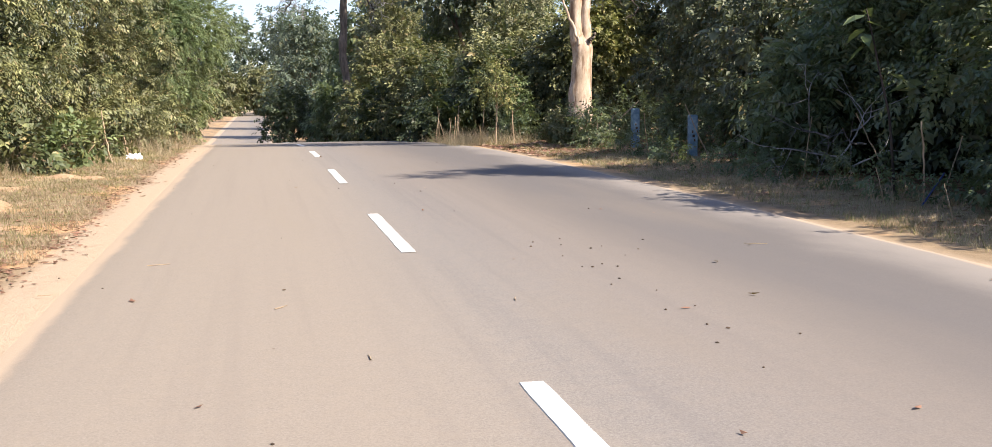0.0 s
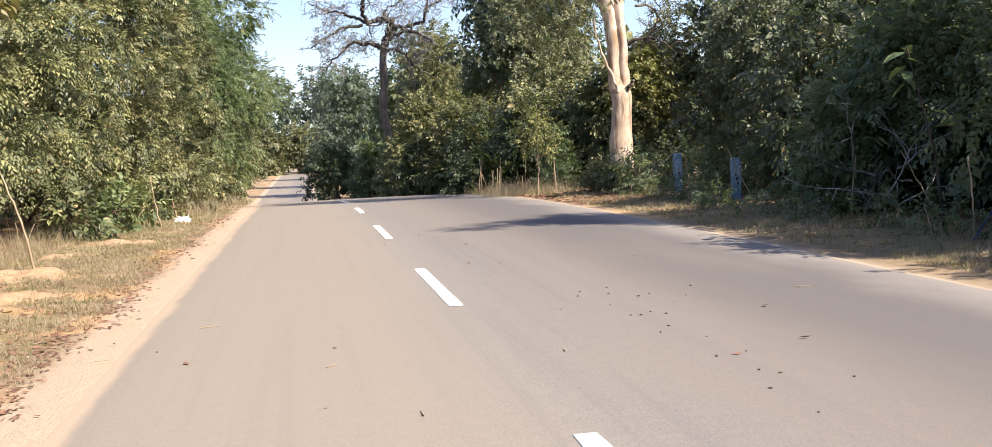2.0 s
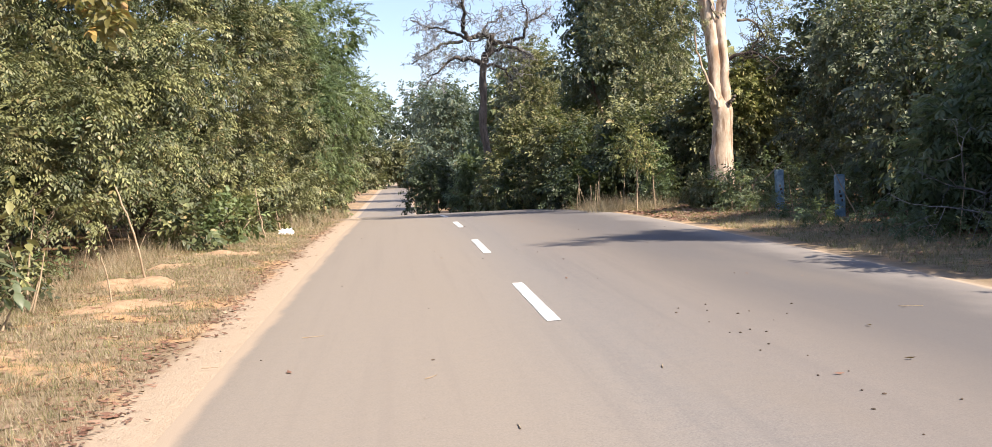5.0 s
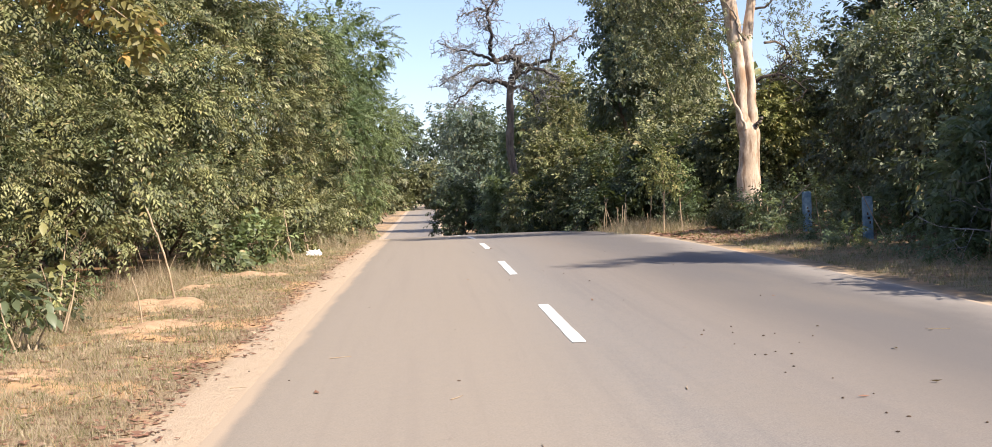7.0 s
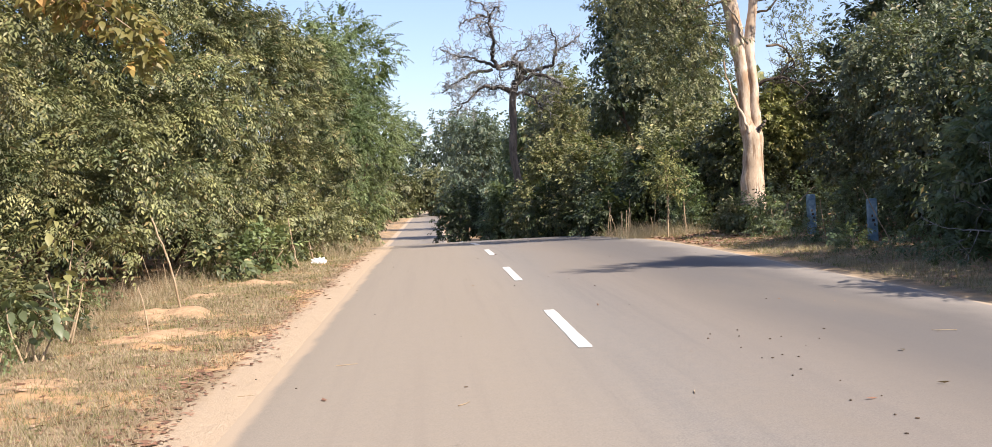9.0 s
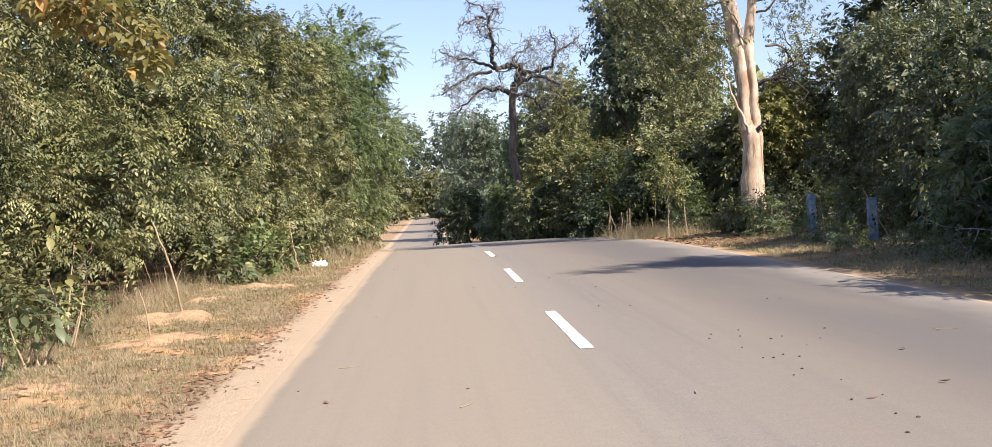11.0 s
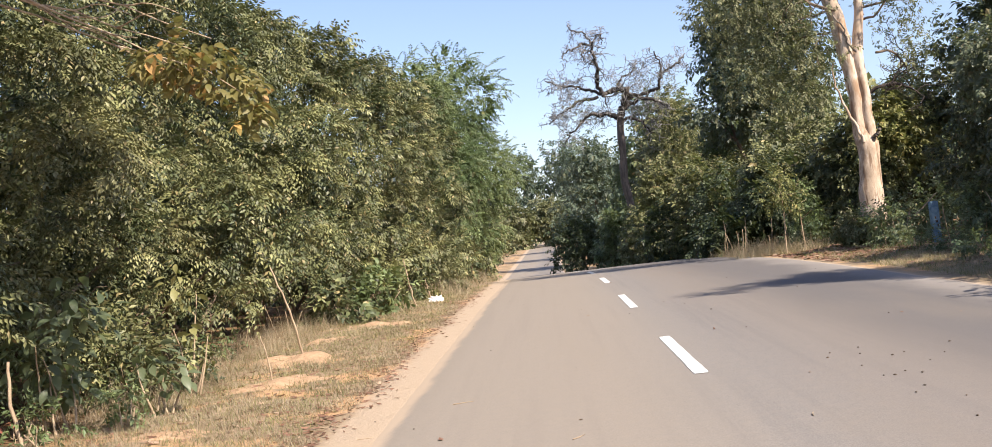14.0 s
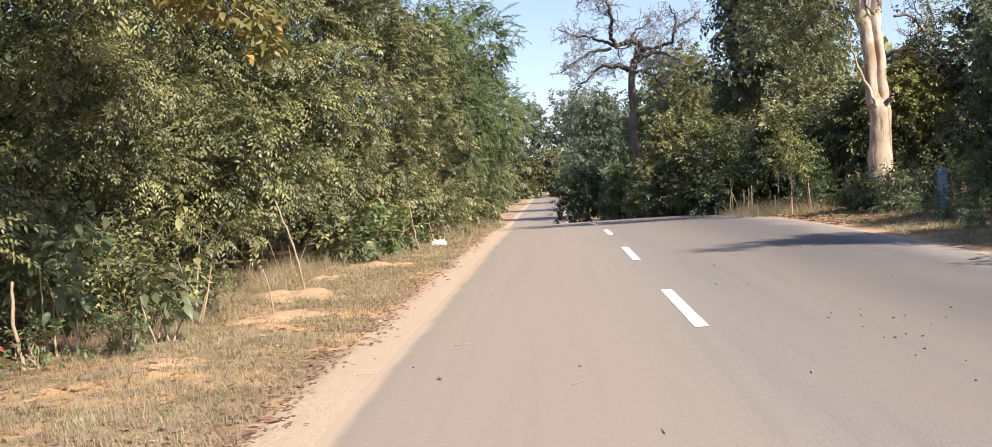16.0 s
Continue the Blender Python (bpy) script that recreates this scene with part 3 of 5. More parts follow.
# ---------------------------------------------------------------- right thicket
R = "dark green shaded thicket shrub leaning over the verge"
RIGHT = [
    (9.9, 3.4, 4.2, 3.4, 2000), (9.8, 6.8, 4.2, 3.4, 2800), (9.3, 10.0, 4.2, 4.6, 2500), (9.9, 13.0, 4.2, 4.2, 2400), (9.5, 15.8, 3.6, 3.3, 2200),
    (9.9, 19.6, 4.4, 4.3, 2400), (10.9, 24.0, 4.4, 5.0, 2500), (12.2, 28.6, 4.2, 5.2, 2300)]
for k, (x, y, w, h, n) in enumerate(RIGHT):
    shrub(at(x, y), w, h, "pinnate" if k % 3 == 1 else "small", LEAF_MOSS if k > 4 else LEAF_DEEP, n, 900 + 7 * k, R if k < 5 else "olive-green thicket shrub, sunlit at its top", lobes=22, fat=0.75, low=0.7 if k in (5, 6) else 0.15, size=1.15, droop=0.3, face=ROADWARD_R, core=120)
    shrub(at(x + 4.0, y + 1.4), w + 1.0, h + 0.5, "mid", LEAF_MOSS if k > 4 else LEAF_DEEP, 800, 1000 + 7 * k, "dense forest shrub behind the verge", lobes=10, size=1.1, face=ROADWARD_R, core=160)
# unseen leafy tree, placed out of view so that its shade falls across the road
shade_tree = shrub(at(10.95, 13.1), 4.0, 8.6, "small", LEAF_DEEP, 2100, 928, "tall leafy tree out of view, added to shade the road", "tree", "forest trees", lobes=15, fat=0.6, low=3.6, size=1.2, droop=0.3, stems=2, trunk_r=0.1, name="tree", core=50)
# long leafy limb, shaped to draw out a finger of that shadow
reach = [np.array((10.9, 13.1, 7.6)), np.array((10.0, 12.2, 8.2)), np.array((9.45, 11.6, 8.5))]
reach = [q - np.array(at(10.95, 13.1)) for q in reach]
v, f = tubes([(np.array(reach), np.array([0.06, 0.04, 0.02]))], 6)
child("limb", mesh_from("limb", v, f, BARK_BROWN, True), shade_tree)
child("crown", crown_mesh("crown", [(*q, 0.55 - 0.1 * i, 0.4, 0.25) for i, q in enumerate(reach)], 170, "small", LEAF_DEEP, 929, 1.1, 0.2, 0.9, 0.8), shade_tree)
# undergrowth infill, its leaves coloured as dark as the shade beneath the canopy
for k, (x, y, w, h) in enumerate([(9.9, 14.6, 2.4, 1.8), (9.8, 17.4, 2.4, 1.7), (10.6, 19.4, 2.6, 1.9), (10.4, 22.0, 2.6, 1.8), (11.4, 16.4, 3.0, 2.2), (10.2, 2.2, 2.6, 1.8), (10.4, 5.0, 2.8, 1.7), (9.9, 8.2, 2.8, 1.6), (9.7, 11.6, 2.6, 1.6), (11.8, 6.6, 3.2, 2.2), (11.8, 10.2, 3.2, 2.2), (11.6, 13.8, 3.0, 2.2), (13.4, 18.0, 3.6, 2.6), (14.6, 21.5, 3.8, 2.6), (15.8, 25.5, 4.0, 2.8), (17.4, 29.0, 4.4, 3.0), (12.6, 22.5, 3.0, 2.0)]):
    shrub(at(x, y), w, h, "mid", LEAF_SHADE, 520, 1100 + 7 * k, "low dense shrub under the thicket, shade put into its leaf colour", lobes=9, low=0.0, size=1.0, stems=4, trunk_r=0.025, face=ROADWARD_R, core=70)
MID = [  # x, y, width, height
    (9.4, 33.5, 3.8, 3.8), (7.6, 36.0, 3.4, 3.4), (6.0, 40.5, 3.6, 3.5), (9.3, 40, 4.4, 5.4), (5.3, 46, 3.8, 4.4), (8.0, 48, 4.6, 5.8), (11.5, 45, 5.0, 6.6), (6.2, 56, 4.4, 6.2), (12.8, 36, 4.6, 6.0), (9.2, 58, 5, 7.4)]
for k, (x, y, w, h) in enumerate(MID):
    shrub(at(x, y), w, h, "small", LEAF_GREY if k == 3 else LEAF_FRESH if k == 5 else LEAF_KHAKI if k in (2, 4) else LEAF_DEEP if k == 6 else LEAF_OLIVE, 1400, 1200 + 9 * k, "mixed green forest-edge shrub", size=1.4, low=0.1, face=ROADWARD_R, core=200)
shrub(at(10.2, 33.0), 3.2, 4.6, "small", LEAF_PALE, 1200, 1290, "yellowing olive shrub behind the pale tree", size=1.3, low=1.6, face=ROADWARD_R)
# far bushes whose deep shade is painted by the darkened leaf material
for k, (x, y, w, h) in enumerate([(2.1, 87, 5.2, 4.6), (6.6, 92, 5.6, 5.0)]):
    shrub(at(x, y), w, h, "coarse", LEAF_SHADE, 1100, 1400 + 9 * k, "dark shrub beside the far road, deep shade put into its leaf colour", size=0.7)
for k, (x, y, w, h) in enumerate([(7.0, 84, 5, 9.0), (4.6, 104, 7, 12.0), (9.0, 82, 7, 12.5), (9.0, 76, 6, 10.5), (14, 70, 7, 11), (4.5, 130, 8, 14.5), (16, 90, 8, 12), (5.5, 165, 9, 14), (20, 60, 7, 6.5)]):
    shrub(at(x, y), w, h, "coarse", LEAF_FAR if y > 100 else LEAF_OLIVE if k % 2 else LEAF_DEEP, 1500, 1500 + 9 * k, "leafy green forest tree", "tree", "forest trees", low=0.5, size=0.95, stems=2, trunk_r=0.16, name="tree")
for k, (x, y, w, h) in enumerate([(4.4, 46.5, 2.6, 2.2), (4.6, 50, 2.6, 2.6), (3.6, 56, 2.8, 3.0)]):
    shrub(at(x, y), w, h, "mid", LEAF_DEEP if k else LEAF_GREY, 900, 1650 + 9 * k, "leafy shrub at the foot of the bare tree", size=1.1)
shrub(at(6.6, 54.5), 2.8, 8.6, "small", LEAF_KHAKI, 1700, 1680, "slender khaki-leaved tree beside the bare tree", "tree", "forest trees", low=0.6, size=1.1, stems=2, trunk_r=0.1, lobes=14, name="tree", core=60)
# bushes added in the darkened leaf to paint the shaded hollow behind the sapling
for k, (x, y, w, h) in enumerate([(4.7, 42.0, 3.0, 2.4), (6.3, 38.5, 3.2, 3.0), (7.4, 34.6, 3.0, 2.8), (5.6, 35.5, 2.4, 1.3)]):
    shrub(at(x, y), w, h, "small", LEAF_SHADE, 800, 1750 + 9 * k, "dense bush below the trees, their shade put into its leaf colour", size=1.3, core=90)
# tall dark tree behind the pale one
shrub(at(9.2, 46.5), 6.0, 12.5, "mid", LEAF_BLUISH, 3600, 1701, "tall dark green forest tree with clumped foliage", "tree", "forest trees", low=4.2, size=1.15, stems=1, trunk_r=0.22, lobes=34, fat=0.66, name="tree", core=120, depth=0.55)
shrub(at(14.2, 31.5), 5.0, 8.6, "mid", LEAF_MOSS, 2800, 1720, "tall dark green forest tree with clumped foliage", "tree", "forest trees", low=2.2, size=1.05, stems=1, trunk_r=0.2, lobes=16, name="tree", core=300)


# ---------------------------------------------------------------- the pale tree
def pale_tree():
    rng = np.random.default_rng(31)
    ob = thing("tree", at(8.19, 28.9), "tall tree with smooth cream bark and thin grey-green crown", "tree", "roadside trees")
    foot = np.array(at(8.19, 28.9))

    def column(name, rows, sides, label="", flute=0.04):
        """An upright stem: rows of x, y and height in the place, and its radius."""
        rows = np.array(rows, float)
        zz = np.linspace(rows[0, 2], rows[-1, 2], int((rows[-1, 2] - rows[0, 2]) * 9) + 4)
        p = np.stack([np.interp(zz, rows[:, 2], rows[:, i]) for i in range(2)] + [zz], 1) - foot
        p[:, 0] += 0.012 * np.sin(zz * 3.7) + 0.008 * np.sin(zz * 9.1)
        r = np.interp(zz, rows[:, 2], rows[:, 3]) * (1 + 0.03 * np.sin(zz * 5.1 + rows[0, 0]) + 0.025 * np.sin(zz * 11.3))
        v, f = tubes([(p, r)], sides)
        v = v.reshape(len(zz), sides, 3)
        a = np.linspace(0, 2 * math.pi, sides, endpoint=False)[None, :]
        k = 1 + flute * np.sin(a * 3 + zz[:, None] * 1.1) + 0.5 * flute * np.sin(a * 7 + zz[:, None] * 2.4)
        v[..., :2] = p[:, None, :2] + (v[..., :2] - p[:, None, :2]) * k[..., None]
        child(name, mesh_from(name, v.reshape(-1, 3), f, BARK_PALE, True), ob, label)

    column("trunk", [(8.17, 28.9, -0.3, 0.46), (8.17, 28.9, 0.1, 0.38), (8.17, 28.9, 0.55, 0.335), (8.2, 28.9, 1.3, 0.285), (8.23, 28.9, 2.0, 0.258), (8.23, 28.9, 2.5, 0.252), (8.22, 28.95, 2.85, 0.17)], 24, flute=0.05)
    column("limb", [(8.19, 28.92, 2.2, 0.18), (8.10, 28.9, 2.7, 0.182), (8.08, 28.9, 3.65, 0.162), (8.02, 28.9, 4.5, 0.178), (7.92, 28.9, 5.2, 0.20), (7.8, 28.9, 5.9, 0.19), (7.55, 29, 7.2, 0.16), (7.3, 29, 9.4, 0.10), (7.4, 29, 10.6, 0.07)], 16, "cream stem with peeling brown bark")
    column("limb", [(8.27, 28.86, 2.2, 0.16), (8.345, 28.84, 2.7, 0.14), (8.31, 28.84, 3.65, 0.118), (8.26, 28.85, 4.5, 0.145), (8.30, 28.88, 5.0, 0.135), (8.43, 28.9, 5.9, 0.108), (8.6, 28.9, 7.2, 0.09), (9.1, 28.9, 9.6, 0.06)], 16, "cream stem with peeling brown bark")

    def limb(pts, r0, r1, mat, label):
        pts = np.array(pts, float)
        t = np.linspace(0, 1, len(pts))
        tt = np.linspace(0, 1, 16)
        p = np.stack([np.interp(tt, t, pts[:, i]) for i in range(3)], 1)
        p[1:-1] += rng.normal(0, 0.018, (14, 3))
        lv, lf = tubes([(p, np.linspace(r0, r1, 16))], 10)
        child("limb", mesh_from("limb", lv, lf, mat, True), ob, label)
        return p

    # the stub of a broken limb, the thin side limb and the crooked dark branch
    limb(np.array([(8.36, 28.7, 2.52), (8.44, 28.62, 2.66), (8.50, 28.58, 2.76)]) - foot, 0.06, 0.04, BARK_TRUNK, "dark stub of a broken limb")
    limb(np.array([(8.10, 28.68, 2.5), (7.95, 28.6, 2.9), (7.79, 28.6, 3.26), (7.64, 28.6, 3.66), (7.52, 28.6, 4.07), (7.55, 28.6, 4.5)]) - foot, 0.045, 0.014, BARK_PALE, "thin cream side limb")
    limb(np.array([(8.2, 28.7, 4.75), (8.02, 28.66, 4.95), (7.94, 28.66, 5.4), (7.7, 28.66, 5.75)]) - foot, 0.03, 0.015, BARK_DEAD, "thin grey climbing limb")
    for pts in ([(8.36, 29.0, 3.62), (8.7, 28.9, 3.85), (9.0, 28.9, 3.88), (9.25, 28.9, 4.2), (9.41, 28.9, 4.6)], [(8.9, 28.9, 3.88), (9.3, 28.8, 3.8), (9.75, 28.8, 3.45)]):
        q = limb(np.array(pts) - foot, 0.055, 0.009, BARK_DARK, "crooked dark branch")
        for i in (6, 9, 12, 15):
            v, f = tubes(branching(rng, q[i], rng.normal(0, 1, 3) * (1, 0.4, 1) + (0.4, 0, 0.3), 0.6, 0.018, 2, 0.3, 0.0, 3, 0.006), 4)
            child("branch", mesh_from("branch", v, f, BARK_DARK, True), ob)
    for k in range(22):
        s = -1 if k % 2 else 1
        v, f = tubes(branching(rng, (s * rng.uniform(0.1, 0.6), rng.uniform(-0.3, 0.3), rng.uniform(4.2, 9)), (s, rng.uniform(-0.7, 0.7), 0.35), rng.uniform(1.0, 1.8), 0.035, 2, 0.22, 0.0, 3), 5)
        child("branch", mesh_from("branch", v, f, BARK_BROWN, True), ob)
    lobes = [(-1.2, 0, 5.0, 1.0, 1.0, 0.9), (-2.3, 0.2, 5.2, 1.2, 1.2, 0.9), (-2.0, -0.2, 6.5, 1.5, 1.3, 1.0), (-3.0, 0.3, 6.2, 1.1, 1.1, 0.9), (-1.4, 0, 4.0, 0.8, 0.8, 0.6), (-2.6, 0, 4.3, 0.9, 0.9, 0.6),
             (-0.5, 0, 8.5, 2.2, 2.0, 1.4), (1.2, 0, 5.6, 0.9, 0.9, 0.8), (1.3, -0.2, 7.0, 1.3, 1.2, 1.0), (1.0, 0, 9.5, 2.0, 1.8, 1.2), (-1.5, 0, 10.5, 2.0, 1.8, 1.2)]
    child("crown", crown_mesh("crown", lobes[:6], 1700, "small", LEAF_GREY, 33, 0.95, 0.35, 0.8, 0.9), ob)
    child("crown", crown_mesh("crown", lobes[6:] + [(1.5, 0.1, 5.1, 0.9, 0.8, 0.8), (1.1, 0, 6.2, 0.8, 0.8, 0.7)], 1700, "small", LEAF_GREY, 34, 0.8, 0.35, 0.9, 0.9), ob, "thin grey-green leaves against the sky")


pale_tree()


# ---------------------------------------------------------------- the dead tree
def dead_tree():
    """Main limbs bent as they stand, each with crooked side limbs and a mist of grey twigs."""
    rng = np.random.default_rng(52)
    foot = np.array(at(3.78, 52.0, -0.1))
    ob = thing("dead_tree", foot, "gnarled dark tree, nearly bare crooked branches", "tree", "roadside trees")
    up = np.linspace(0, 1, 30)
    h = 5.95 - foot[2]
    trunk = (np.c_[0.08 * up + 0.08 * np.sin(up * 7) + 0.035 * np.sin(up * 19), 0 * up, up * h], 0.19 - 0.03 * up + 0.06 * np.exp(-up * 9) + 0.014 * np.sin(up * 40) + 0.01 * np.sin(up * 23))
    v, f = tubes([trunk], 12)
    child("trunk", mesh_from("trunk", v, f, BARK_TRUNK, True), ob)

    def limb(rows, r0, r1, twigs, reach=0.8):
        """rows: x and height; the limb wavers in depth."""
        rows = np.array(rows, float)
        n = len(rows) * 5
        t, tt = np.linspace(0, 1, len(rows)), np.linspace(0, 1, n)
        p = np.c_[np.interp(tt, t, rows[:, 0]), 52 + 0.45 * rng.normal() * tt + 0.12 * np.sin(tt * 9), np.interp(tt, t, rows[:, 1])] - foot
        p[1:] += rng.normal(0, 0.035, (n - 1, 3))
        v, f = tubes([(p, np.linspace(r0, r1, n))], 7)
        child("limb", mesh_from("limb", v, f, BARK_LIMB, True), ob, "dark gnarled limb")
        for _ in range(int(twigs * 2.3)):
            i = rng.integers(n // 4, n)
            way = rng.normal(0, 1, 3) * (1, 0.7, 0.8) + (0, 0, 0.1)
            v, f = tubes(branching(rng, p[i], way, reach * rng.uniform(0.5, 1.1), max(0.017, r1 * 0.6), 2, 0.40, -0.03, 3, 0.0105, 6), 3)
            child("branch", mesh_from("branch", v, f, BARK_TWIG, True), ob, "grey crooked twig")

    limb([(3.86, 5.75), (4.02, 6.2), (4.35, 6.75), (4.2, 7.05), (3.9, 7.1), (3.55, 7.1), (3.2, 6.9)], 0.20, 0.09, 7)
    limb([(4.0, 6.2), (4.8, 6.6), (5.4, 6.45), (6.05, 6.1)], 0.11, 0.04, 9)
    limb([(4.3, 6.7), (5.0, 6.75), (5.7, 6.9), (5.84, 7.3), (5.9, 7.9), (5.65, 8.54)], 0.10, 0.03, 9)
    limb([(5.84, 7.5), (6.4, 7.85), (6.9, 8.1), (7.24, 8.5)], 0.06, 0.022, 6, 0.6)
    limb([(3.75, 5.85), (3.4, 6.1), (2.9, 6.05), (2.6, 6.2), (2.0, 5.8), (1.25, 4.95)], 0.13, 0.03, 14)
    limb([(3.3, 6.95), (3.0, 7.3), (3.08, 8.0), (2.97, 8.6), (2.99, 9.3)], 0.11, 0.06, 9, 0.7)
    limb([(2.99, 9.25), (2.6, 9.4), (2.2, 9.1), (1.7, 9.05), (1.55, 8.7)], 0.06, 0.025, 5, 0.5)
    limb([(2.99, 9.25), (2.75, 9.8), (2.2, 10.0), (1.95, 10.3)], 0.05, 0.02, 4, 0.5)
    limb([(2.99, 9.3), (3.25, 9.75), (3.5, 9.7), (3.45, 9.3)], 0.045, 0.02, 4, 0.5)
    limb([(2.75, 9.35), (2.5, 8.85), (2.6, 8.4)], 0.045, 0.02, 3, 0.4)
    limb([(3.2, 7.0), (2.5, 7.3), (1.9, 7.45), (1.3, 7.55), (0.75, 7.85)], 0.08, 0.022, 13)
    limb([(3.0, 6.9), (2.0, 6.8), (1.3, 6.4), (0.64, 5.95)], 0.08, 0.022, 14)
    limb([(3.9, 7.05), (4.1, 7.6), (4.7, 7.9), (5.0, 8.5)], 0.07, 0.02, 9)
    limb([(3.85, 5.7), (4.3, 5.8), (4.9, 5.5), (5.2, 5.0)], 0.09, 0.03, 8)
    crooks = [(1.5, 0, h + 1.4, 1.1, 0.8, 0.8), (2.3, 0, h + 1.0, 0.9, 0.8, 0.7), (-1.6, 0, h + 0.6, 1.2, 0.8, 0.8), (0.4, 0, h + 1.0, 0.8, 0.8, 0.5)]
    child("crown", crown_mesh("crown", crooks, 260, "small", LEAF_KHAKI, 53, 0.6, 0.2, 0.9, 1.0), ob, "sparse grey-green leaves")


dead_tree()

# far woods that close the view, one stretch ahead and a ring all round
rng = np.random.default_rng(77)
lob = []
for k in range(210):
    a = rng.uniform(-0.35, 0.35) if k < 70 else rng.uniform(-math.pi, math.pi)
    r = rng.uniform(225, 320)
    x, y = r * math.sin(a), r * math.cos(a)
    h = rng.uniform(15, 21) if k < 70 else rng.uniform(10, 16)
    w = rng.uniform(5, 8)
    lob += [(x, y, h * 0.35, w, w, h * 0.42), (x + rng.uniform(-3, 3), y, h * 0.72, w * 0.7, w * 0.7, h * 0.28)]
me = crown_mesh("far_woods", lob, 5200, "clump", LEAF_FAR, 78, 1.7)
woods = tagged(new("far_woods", me), "woods closing the view, distance haze put into their blue-green leaves", "woods", kind="stuff")
woods.location.z = -2.8
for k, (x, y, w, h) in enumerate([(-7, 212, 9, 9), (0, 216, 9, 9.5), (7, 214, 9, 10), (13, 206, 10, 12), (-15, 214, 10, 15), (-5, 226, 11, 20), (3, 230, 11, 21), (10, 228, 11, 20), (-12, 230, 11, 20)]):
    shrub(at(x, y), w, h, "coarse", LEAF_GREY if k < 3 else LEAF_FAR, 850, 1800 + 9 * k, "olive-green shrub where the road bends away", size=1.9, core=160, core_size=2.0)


# ---------------------------------------------------------------- low plants by the verge
def plant(x, y, width, height, spray, mat, count, seed, label, category="plant", size=1.0, low=0.05, group="low plants"):
    return shrub(at(x, y), width, height, spray, mat, count, seed, label, category, group, low=low, size=size, stems=4, trunk_r=0.012, lobes=7, name="plant", core=0, bark=TWIG_DRY)


for k, (x, y, w, h, spray, mat, n, size) in enumerate([
        (-5.9, 10.3, 1.2, 1.3, "small", LEAF_OLIVE, 220, 1.0),
        (-4.4, 12.4, 1.0, 0.8, "small", LEAF_OLIVE, 160, 0.9), (-3.4, 22.2, 1.3, 0.9, "broad", LEAF_FRESH, 130, 1.0), (-3.9, 20.6, 1.2, 0.7, "broad", LEAF_OLIVE, 130, 1.0),
        (-3.3, 26.5, 1.2, 1.3, "small", LEAF_OLIVE, 260, 1.2), (-2.9, 29.5, 1.1, 1.4, "small", LEAF_GREY, 260, 1.2), (-2.9, 33, 1.2, 1.6, "small", LEAF_OLIVE, 260, 1.2), (-3.2, 37, 1.4, 1.8, "small", LEAF_OLIVE, 260, 1.4)]):
    plant(x, y, w, h, spray, mat, n, 2000 + 9 * k, "low leafy green plant at the foot of the thicket", size=size)

def leaf_mesh(name, length, width, droop, material):
    """One pointed leaf, folded along its midrib and drooping towards the tip."""
    t = np.linspace(0, 1, 7)
    half = width / 2 * np.sin(np.pi * t ** 0.8) ** 0.8
    half[0] = half[-1] = 0.004
    mid = np.c_[t * length * (1 - 0.15 * droop * t), 0 * t, -droop * length * t * t * 0.6]
    v = np.concatenate([mid + np.c_[0 * t, half, half * 0.22], mid, mid + np.c_[0 * t, -half, half * 0.22]])
    i = np.arange(6)
    return mesh_from(name, v, np.concatenate([np.c_[i, i + 7, i + 8, i + 1], np.c_[i + 7, i + 14, i + 15, i + 8]]), material, True)


def hang_leaves(parent, lobes, count, size, material, seed):
    """Single leaves, each its own piece, over the given lobes."""
    rng = np.random.default_rng(seed)
    kinds = [leaf_mesh("leaf", size * q, size * q * 0.52, d, material) for q, d in ((1.0, 0.5), (0.8, 0.9), (1.15, 0.3), (0.65, 0.6))]
    for _ in range(count):
        lo = lobes[rng.integers(len(lobes))]
        d = rng.normal(0, 1, 3)
        d /= np.linalg.norm(d)
        ob = child("leaf", kinds[rng.integers(4)], parent)
        ob.matrix_local = Matrix.Translation(np.array(lo[:3]) + d * lo[3:6] * rng.uniform(0.5, 1.0)) @ Euler((rng.normal(0, 0.4), rng.uniform(-0.2, 0.9), math.atan2(d[1], d[0]) + rng.normal(0, 0.5))).to_matrix().to_4x4()


def broad_plant(x, y, width, height, count, size, seed, label, material=LEAF_DEEP):
    rng = np.random.default_rng(seed)
    ob = thing("plant", at(x, y), label, "plant", "low plants")
    lobes = lobes_for(rng, width, height, 0.1, 6)
    for k in range(4):
        tip = np.array(lobes[k][:3]) + (0, 0, 0.1)
        v, f = tubes([wander(rng, (rng.normal(0, 0.08), rng.normal(0, 0.08), -0.05), tip, float(np.linalg.norm(tip)), 0.014, 0.005, 8, 0.05)], 6)
        child("stem", mesh_from("stem", v, f, TWIG_DRY, True), ob)
    hang_leaves(ob, lobes, count, size, material, seed + 1)


